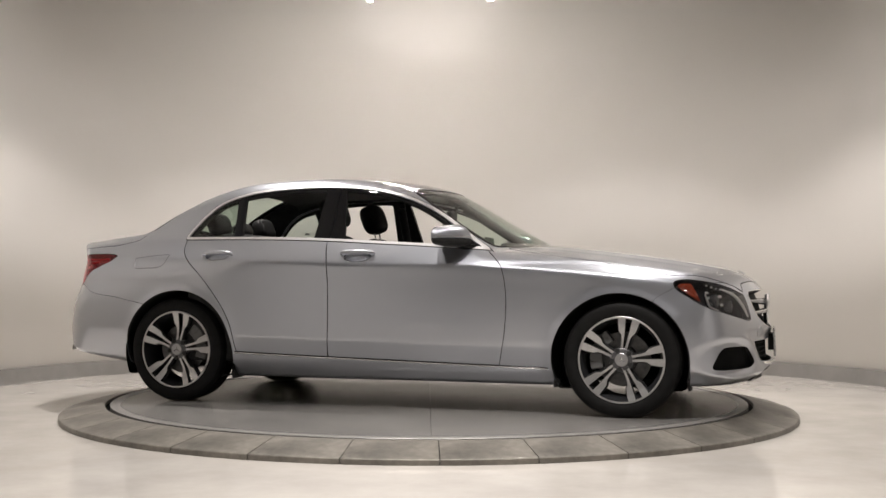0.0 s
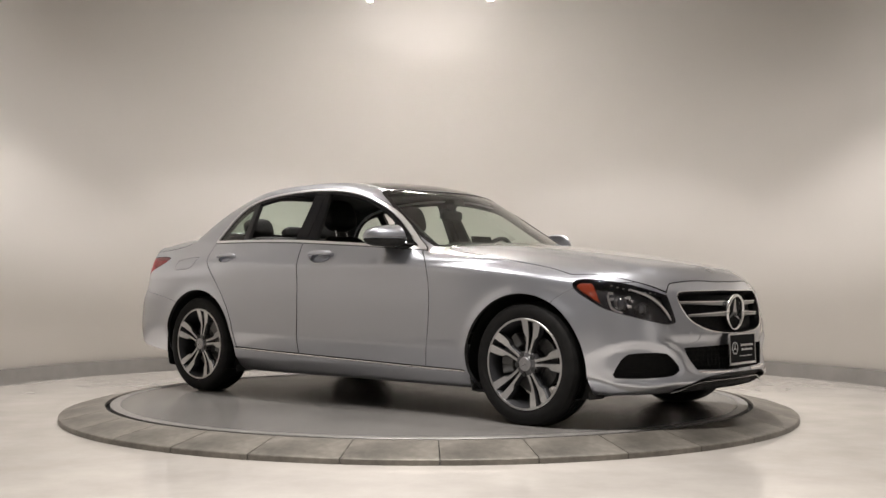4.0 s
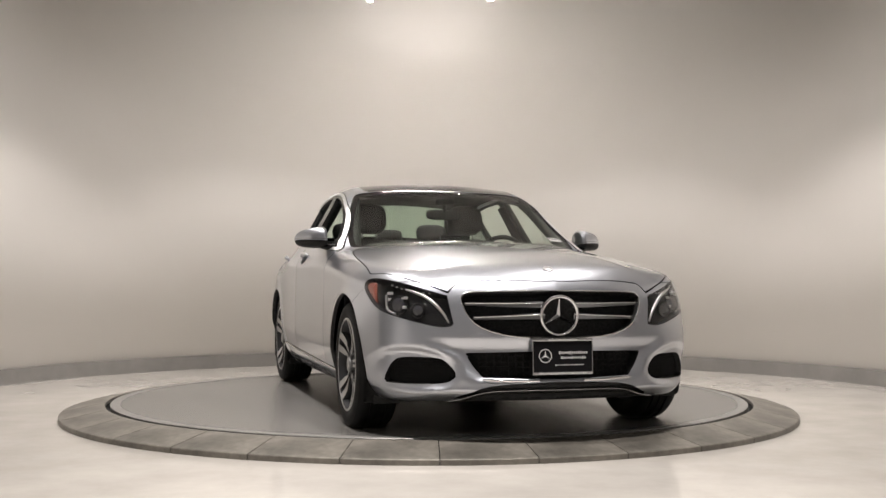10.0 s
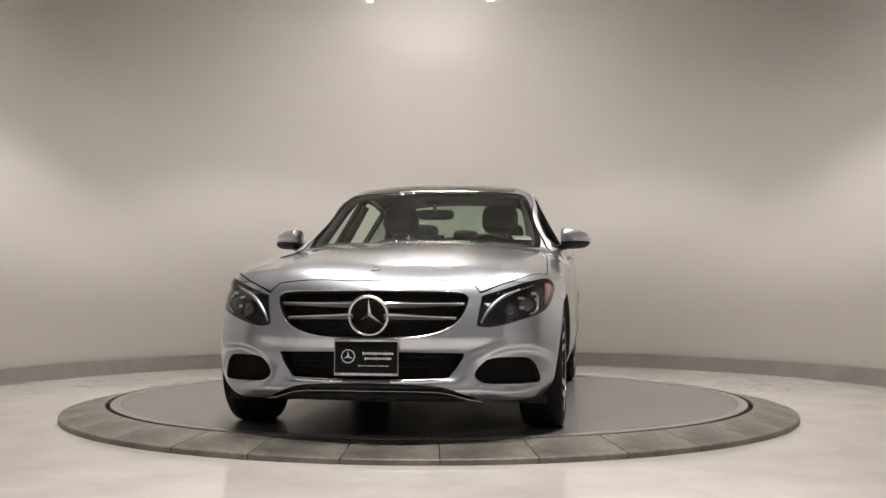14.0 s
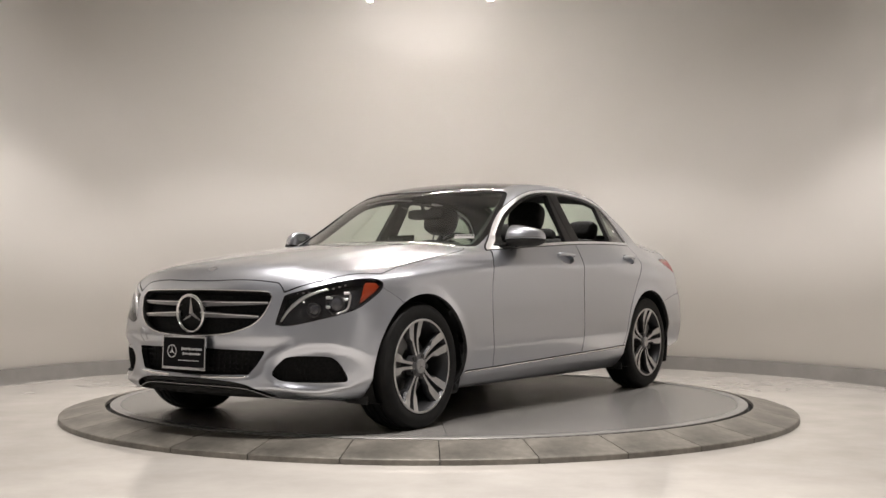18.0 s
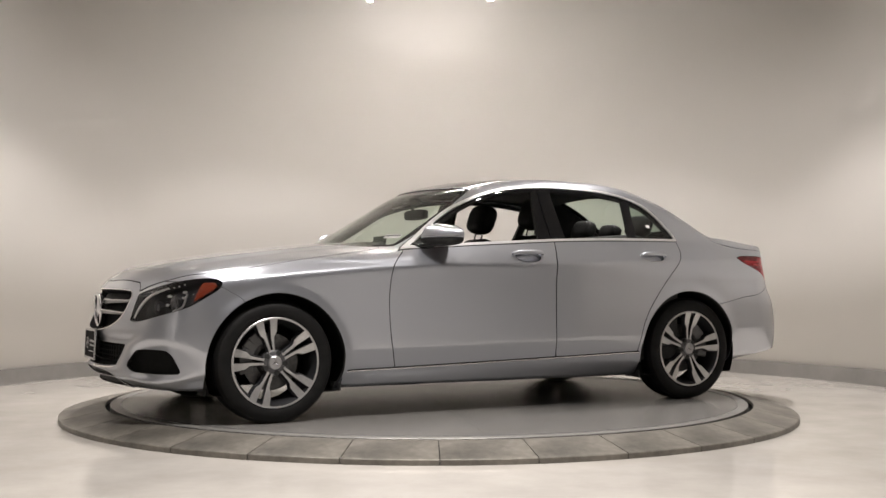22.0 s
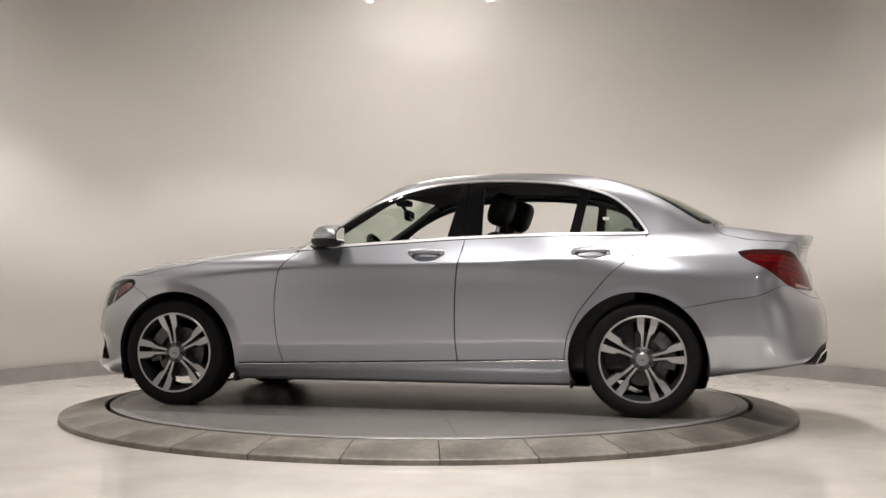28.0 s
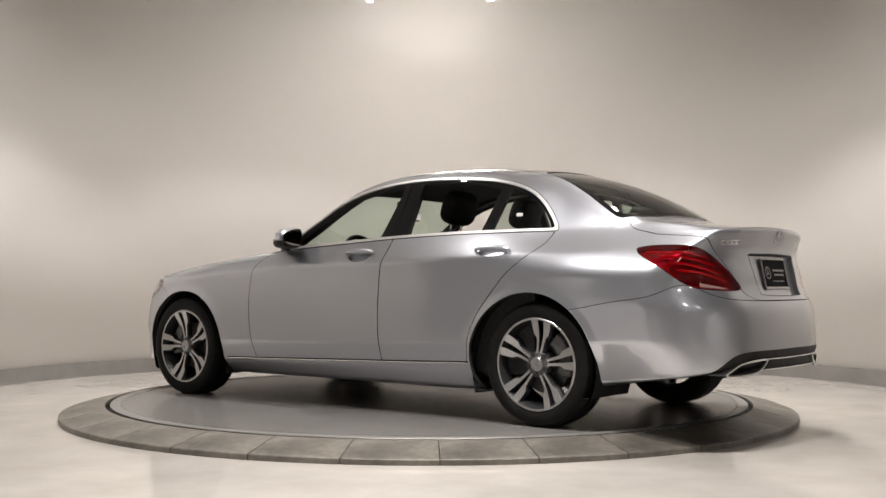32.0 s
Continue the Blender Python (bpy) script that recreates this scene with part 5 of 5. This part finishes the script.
def mirror(s):
    h = tagged(new("side_mirror"), "silver door mirror with an indicator strip on a black foot")
    h.parent = car

    # shell in slices from the foot outwards: rounded, swept back and pointed low at its outer end
    bm = bmesh.new()
    rows = []
    n = 30
    for i in range(25):
        t = 0.5 - 0.5 * math.cos(math.pi * i / 24)
        y = 0.838 + 0.178 * t
        k = max(0.02, (1 - t ** 8) ** 0.5) * min(1.0, 0.80 + 2.2 * t) * (0.05 if i == 0 else 1)
        top, low = 1.102 - 0.030 * t ** 1.8, 0.968 + 0.012 * t ** 1.5
        rear, nose = 0.318 - 0.004 * t, 0.545 - 0.135 * t ** 1.7
        xc, zc, hx, hz = (rear + nose) / 2, (top + low) / 2 - 0.004 * t, (nose - rear) / 2 * k, (top - low) / 2 * k
        row = []
        for j in range(n):
            a = 2 * math.pi * j / n
            c, q = math.cos(a), math.sin(a)
            x, z = hx * math.copysign(abs(c) ** 0.72, c), hz * math.copysign(abs(q) ** 0.72, q)
            x -= max(c, 0) * 0.30 * (z + 0.02) + 0.05 * z
            row.append(bm.verts.new((xc + x, s * y, zc + z)))
        rows.append(row)
    for u, v in zip(rows, rows[1:]):
        for j in range(n):
            bm.faces.new((u[j], u[(j + 1) % n], v[(j + 1) % n], v[j]))
    bm.faces.new(rows[0])
    bm.faces.new(rows[-1])
    bmesh.ops.bisect_plane(bm, geom=bm.verts[:] + bm.edges[:] + bm.faces[:], plane_co=(0.338, 0, 1.03), plane_no=(1, 0, 0.06), clear_inner=True)
    lo = bm.copy()
    bmesh.ops.bisect_plane(bm, geom=bm.verts[:] + bm.edges[:] + bm.faces[:], plane_co=(0.42, s * 0.84, 1.006), plane_no=(-0.06, -s * 0.08, 1), clear_inner=True)
    bmesh.ops.bisect_plane(lo, geom=lo.verts[:] + lo.edges[:] + lo.faces[:], plane_co=(0.42, s * 0.84, 1.004), plane_no=(-0.06, -s * 0.08, 1), clear_outer=True)
    strip = bm.copy()
    bmesh.ops.bisect_plane(strip, geom=strip.verts[:] + strip.edges[:] + strip.faces[:], plane_co=(0.42, s * 0.84, 1.018), plane_no=(-0.06, -s * 0.08, 1), clear_outer=True)
    bmesh.ops.bisect_plane(strip, geom=strip.verts[:] + strip.edges[:] + strip.faces[:], plane_co=(0.42, s * 0.84, 1.012), plane_no=(-0.06, -s * 0.08, 1), clear_inner=True)
    bmesh.ops.bisect_plane(strip, geom=strip.verts[:] + strip.edges[:] + strip.faces[:], plane_co=(0.375, 0, 1.03), plane_no=(1, 0, 0), clear_inner=True)
    bmesh.ops.recalc_face_normals(strip, faces=strip.faces)
    for b, nm, mt, lab in ((bm, "mirror_cover", M_PAINT, "silver painted mirror cover"), (lo, "mirror_base", M_MATT, "black lower mirror shell"), (strip, "indicator_strip", M_STRIP, "clear indicator strip")):
        bmesh.ops.recalc_face_normals(b, faces=b.faces)
        if b is strip:
            for v in b.verts:
                v.co += Vector((0.0022, s * 0.0022, 0))
        part(nm, b, mt, h, lab, 40)
    m = Matrix.Translation((0.338, s * 0.925, 1.033)) @ Matrix.Rotation(radians(-3), 4, "Y") @ Matrix.Diagonal((1, s, 1, 1)) @ Matrix(((0, 0, 1, 0), (1, 0, 0, 0), (0, 1, 0, 0), (0, 0, 0, 1)))
    out = [(-0.078, -0.046), (0.0, -0.047), (0.06, -0.032), (0.078, -0.004), (0.062, 0.026), (0.0, 0.049), (-0.065, 0.052), (-0.080, 0.0)]
    bm = bmesh.new()
    sheet(bm, rounded([(x * 1.03, y * 1.04) for x, y in out], 3), 0.012, m @ Matrix.Translation((0, 0, -0.002)))
    bmesh.ops.recalc_face_normals(bm, faces=bm.faces)
    part("mirror_bezel", bm, M_MATT, h, "black glass bezel")
    bm = bmesh.new()
    sheet(bm, rounded([(x * 0.94, y * 0.93) for x, y in out], 3), 0.003, m @ Matrix.Translation((0, 0, -0.004)))
    bmesh.ops.recalc_face_normals(bm, faces=bm.faces)
    part("mirror_glass", bm, M_MIRROR, h, "mirror glass")
    bm = bmesh.new()
    tube(bm, [(0.53, s * 0.765, 0.965), (0.51, s * 0.80, 0.966), (0.48, s * 0.84, 0.975), (0.46, s * 0.875, 0.985)], [0.030, 0.024, 0.020, 0.018], 14, flat=1.9)
    part("mirror_foot", bm, M_BLACK, h, "black mirror foot", 50)
    bm = bmesh.new()
    p = on_skin([(0.62, s * 0.8, 0.955), (0.44, s * 0.8, 0.968), (0.50, s * 0.77, 1.035)], -0.002)
    q = on_skin([(0.62, s * 0.8, 0.955), (0.44, s * 0.8, 0.968), (0.50, s * 0.77, 1.035)], -0.02)
    a, b = [bm.verts.new(v) for v in p], [bm.verts.new(v) for v in q]
    bm.faces.new(a)
    bm.faces.new(b[::-1])
    for i in range(3):
        bm.faces.new((a[i], b[i], b[(i + 1) % 3], a[(i + 1) % 3]))
    bmesh.ops.recalc_face_normals(bm, faces=bm.faces)
    part("mirror_triangle", bm, M_BLACK, h, "black corner piece")


M_STRIP = mat("indicator_clear", (0.7, 0.7, 0.71), 0.1, 0.6, Coat_Weight=1.0)


# ---- the cabin ----
def front_seat(y, tall):
    st = tagged(new("front_seat"), "black leather front seat with headrest")
    st.parent = car
    bm = bmesh.new()
    block(bm, (-0.12, y, 0.50), (0.27, 0.25, 0.10), 0.4)
    part("seat_cushion", bm, M_SEAT, st, "", 60)
    bm = bmesh.new()
    lean = Matrix.Rotation(radians(-20), 3, "Y")
    block(bm, (-0.44 - (0.015 if tall else 0), y, 0.745 + (0.05 if tall else 0)), (0.085, 0.255, 0.335), 0.45, lean, bend=lambda p: Vector((p.x + 0.04 * (p.y / 0.25) ** 2, p.y * (1 - 0.22 * max(0, p.z / 0.34)), p.z)))
    part("backrest", bm, M_SEAT, st, "", 60)
    bm = bmesh.new()
    block(bm, (-0.535, y, 1.21), (0.072, 0.128, 0.105), 0.62, lean)
    hr = part("headrest", bm, M_SEAT, st, "", 60)
    bm = bmesh.new()
    for e in (-0.05, 0.05):
        tube(bm, [(-0.495, y + e, 1.04), (-0.53, y + e, 1.18)], 0.006, 8)
    part("headrest_post", bm, M_CHROME, hr, "chrome headrest posts", 60)


def cabin():
    for y in (0.36, -0.36):
        front_seat(y, False)
    st = tagged(new("rear_bench"), "black leather rear bench with three headrests")
    st.parent = car
    bm = bmesh.new()
    block(bm, (-0.98, 0, 0.50), (0.25, 0.62, 0.11), 0.35)
    part("seat_cushion", bm, M_SEAT, st, "", 60)
    bm = bmesh.new()
    block(bm, (-1.24, 0, 0.80), (0.09, 0.60, 0.30), 0.35, Matrix.Rotation(radians(-24), 3, "Y"))
    part("backrest", bm, M_SEAT, st, "", 60)
    for y, h in ((0.34, 0.075), (-0.34, 0.075), (0.0, 0.05)):
        bm = bmesh.new()
        block(bm, (-1.40, y, 1.075 + h), (0.05, 0.12 if y else 0.10, h), 0.6, Matrix.Rotation(radians(-22), 3, "Y"))
        hr = part("headrest", bm, M_SEAT, st, "", 60)
        bm = bmesh.new()
        for e in (-0.045, 0.045):
            tube(bm, [(-1.36, y + e, 1.04), (-1.39, y + e, 1.12)], 0.006, 8)
        part("headrest_post", bm, M_CHROME, hr, "chrome headrest posts", 60)
    d = tagged(new("dashboard"), "dark dashboard with a raised instrument hood")
    d.parent = car
    bm = bmesh.new()
    block(bm, (0.60, 0, 0.765), (0.22, 0.70, 0.17), 0.35)
    part("dash_body", bm, M_INNER, d, "", 60)
    bm = bmesh.new()
    block(bm, (0.43, 0.36, 0.935), (0.10, 0.19, 0.045), 0.6)
    part("instrument_hood", bm, M_INNER, d, "", 60)
    bm = bmesh.new()
    slab(bm, (0.43, 0, 1.0), (0.012, 0.20, 0.12), 0.005, Matrix.Rotation(radians(-10), 3, "Y"))
    part("screen", bm, M_BLACK, d, "black centre screen")
    bm = bmesh.new()
    slab(bm, (0.05, 0, 0.55), (0.9, 0.20, 0.24), 0.03)
    part("centre_console", bm, M_INNER, d)
    sw = tagged(new("steering_wheel"), "black three-spoke steering wheel")
    sw.parent = car
    m = Matrix.Translation((0.24, 0.36, 0.90)) @ Matrix.Rotation(radians(-64), 4, "Y")
    bm = bmesh.new()
    turned(bm, [(0.175 + 0.015 * math.cos(a), 0.015 * math.sin(a)) for a in np.linspace(0, 2 * math.pi, 10, endpoint=False)], 40, "z")
    bm.transform(m)
    part("wheel_ring", bm, M_SEAT, sw, "", 60)
    bm = bmesh.new()
    block(bm, (0, 0, 0.0), (0.065, 0.075, 0.025), 0.6, n=10)
    for a in (90, 270, 180):
        c, q = math.cos(radians(a)), math.sin(radians(a))
        tube(bm, [(0.05 * c, 0.05 * q, 0), (0.165 * c, 0.165 * q, 0)], 0.014, 8)
    bm.transform(m)
    part("wheel_hub", bm, M_INNER, sw, "", 50)
    bm = bmesh.new()
    tube(bm, [m @ Vector((0, 0, -0.02)), m @ Vector((0, 0, -0.3))], 0.03, 10)
    part("steering_column", bm, M_INNER, sw, "", 60)
    rv = tagged(new("rear_view_mirror"), "black interior rear-view mirror")
    rv.parent = car
    bm = bmesh.new()
    block(bm, (0.165, 0, 1.205), (0.022, 0.125, 0.034), 0.5, Matrix.Rotation(radians(8), 3, "Z"), n=12)
    part("mirror_shell", bm, M_INNER, rv, "", 50)
    bm = bmesh.new()
    slab(bm, (0.141, 0.0, 1.205), (0.004, 0.21, 0.05), 0.002, Matrix.Rotation(radians(8), 3, "Z"))
    part("mirror_glass", bm, M_MIRROR, rv)
    bm = bmesh.new()
    tube(bm, [(0.175, 0, 1.22), (0.205, 0, 1.27)], 0.012, 8)
    slab(bm, (0.195, 0, 1.287), (0.09, 0.11, 0.04), 0.012)
    part("mirror_stem", bm, M_INNER, rv)
    bm = bmesh.new()
    slab(bm, (-0.30, 0, 0.27), (2.3, 1.50, 0.06), 0.01)
    part("cabin_floor", bm, M_INNER, car, "dark carpet floor")
    bm = bmesh.new()
    slab(bm, (-1.60, 0, 1.045), (0.42, 1.12, 0.03), 0.01)
    part("rear_shelf", bm, M_INNER, car, "dark parcel shelf")
    bm = bmesh.new()
    slab(bm, (0.92, 0, 0.55), (0.03, 1.30, 0.66), 0.01)
    part("bulkhead", bm, M_INNER, car)
    bm = bmesh.new()
    slab(bm, (-1.42, 0, 0.62), (0.03, 1.15, 0.80), 0.01)
    part("rear_bulkhead", bm, M_INNER, car)
    # header and lining under the roof
    v = SKIN[0]
    lin = cut(SKIN, only(v[:, 2] > 1.3, np.abs(v[:, 1]) - 0.56))
    lin = cut(lin, np.maximum(lin[0][:, 0] - 0.185 + 0.36 * lin[0][:, 1] ** 2, -1.22 - lin[0][:, 0]))
    panel("headlining", lin, (M_LINING,), car, 0.045, -0.026, "dark roof lining")
    for s in (1, -1):
        # pillar linings
        for x0, x1, z0, z1, w in ((-0.41, -0.41, 0.9, 1.36, 0.045),):
            bm = bmesh.new()
            pts = on_skin([(x0 + (x1 - x0) * k / 8, s * 0.7, z0 + (z1 - z0) * k / 8) for k in range(9)], -0.045)
            tube(bm, pts, w * 0.7, 8)
            part("pillar_trim", bm, M_INNER, car, "dark pillar trim", 60)
        bm = bmesh.new()
        pts = on_skin([(0.66 - 0.56 * k / 9, s * (0.70 - 0.10 * k / 9), 1.0 + 0.34 * k / 9) for k in range(10)], -0.035)
        tube(bm, pts, 0.030, 8)
        part("pillar_trim", bm, M_INNER, car, "dark windscreen pillar trim", 60)
        bm = bmesh.new()
        slab(bm, (-0.35, s * 0.78, 0.60), (2.05, 0.04, 0.68), 0.015)
        part("door_trim", bm, M_INNER, car, "black inner door trim")
    bm = bmesh.new()
    mm = skin_pose((0.62, 0.615, 1.06))
    sheet(bm, [(-0.058, -0.022), (0.058, -0.022), (0.058, 0.022), (-0.058, 0.022)], 0.001)
    bm.transform(mm)
    stk = part("windshield_sticker", bm, M_WHITE, car, "white price sticker inside the windscreen")
    bm = bmesh.new()
    for k in range(7):
        slab(bm, (-0.048 + 0.016 * k, 0.008, 0.0012), (0.009 if k % 2 else 0.012, 0.018, 0.001), 0)
        slab(bm, (-0.048 + 0.016 * k, -0.012, 0.0012), (0.011, 0.004, 0.001), 0)
    bm.transform(mm)
    part("print_bar", bm, M_DARK, stk, "dark bars of print")
    # rocker strip, fuel flap line, roof fin
    for s in (1, -1):
        bm = bmesh.new()
        tube(bm, on_skin([(x, s * 0.87, 0.260 + (1.03 - x) * 0.0285) for x in np.linspace(1.0, -0.995, 40)], 0.001), 0.0055, 8)
        part("sill_strip", bm, M_CHROME, car, "bright strip along the sill", 60)
        # black line added for the shaded gap between doors and sill
        bm = bmesh.new()
        tube(bm, on_skin([(x, s * 0.87, 0.2685 + (1.03 - x) * 0.0285) for x in np.linspace(1.0, -0.995, 40)], -0.0012), 0.0036, 8)
        part("sill_seam_line", bm, M_SEAL, car, "black line added for the dark door seam over the sill", 60)
    bm = bmesh.new()
    fl = rounded([(-1.53, 0.952), (-1.512, 0.91), (-1.52, 0.85), (-1.56, 0.83), (-1.66, 0.828), (-1.73, 0.832), (-1.755, 0.86), (-1.765, 0.91), (-1.755, 0.947)], 4)
    tube(bm, on_skin([(x, -0.80, z) for x, z in fl], 0.0), 0.0022, 6, True)
    part("fuel_flap_joint", bm, M_DARKGAP, car, "round-cornered fuel flap")
    # exhaust and axles under the floor
    bm = bmesh.new()
    block(bm, (-2.05, 0.35, 0.37), (0.16, 0.22, 0.06), 0.5)
    block(bm, (-2.05, -0.35, 0.37), (0.16, 0.22, 0.06), 0.5)
    tube(bm, [(1.0, 0.1, 0.16), (0.2, 0.1, 0.155), (-1.0, 0.1, 0.16), (-1.5, 0.15, 0.30)], 0.035, 10)
    part("exhaust_pipe", bm, M_CALIPER, car, "dull grey exhaust line", 50)
    for x in (1.42, -1.42):
        bm = bmesh.new()
        tube(bm, [(x, -0.72, 0.33), (x, 0.72, 0.33)], 0.03, 10)
        tube(bm, [(x - 0.1, -0.70, 0.22), (x, 0, 0.21), (x - 0.1, 0.70, 0.22)], 0.025, 8)
        part("axle", bm, M_CALIPER, car, "", 50)


M_LINING = grain(mat("roof_lining", (0.05, 0.05, 0.05), 0.9), 60, 0.04, 0.06)
M_DARKGAP = mat("flap_joint", (0.20, 0.20, 0.205), 0.5, 0.5)

build_skin()
for _x, _y, _s, _spin, _d in ((1.42, 0.785, 1, 77, 0), (1.42, -0.785, -1, 101, 0), (-1.42, 0.752, 1, 98, 0), (-1.42, -0.752, -1, 98, 0)):
    wheel(_x, _y, _s, _spin, _d)
mirror(1)
mirror(-1)
cabin()


def motions():
    rows = []
    for t, a in TURN:
        m = pose(0, 0, 0, 0, 0, a)
        rows.append((t, m))
    walk(TABLE, rows)
    walk(car, [(t, m @ pose(CAR_X, CAR_Y, 0.0)) for t, m in rows])


motions()
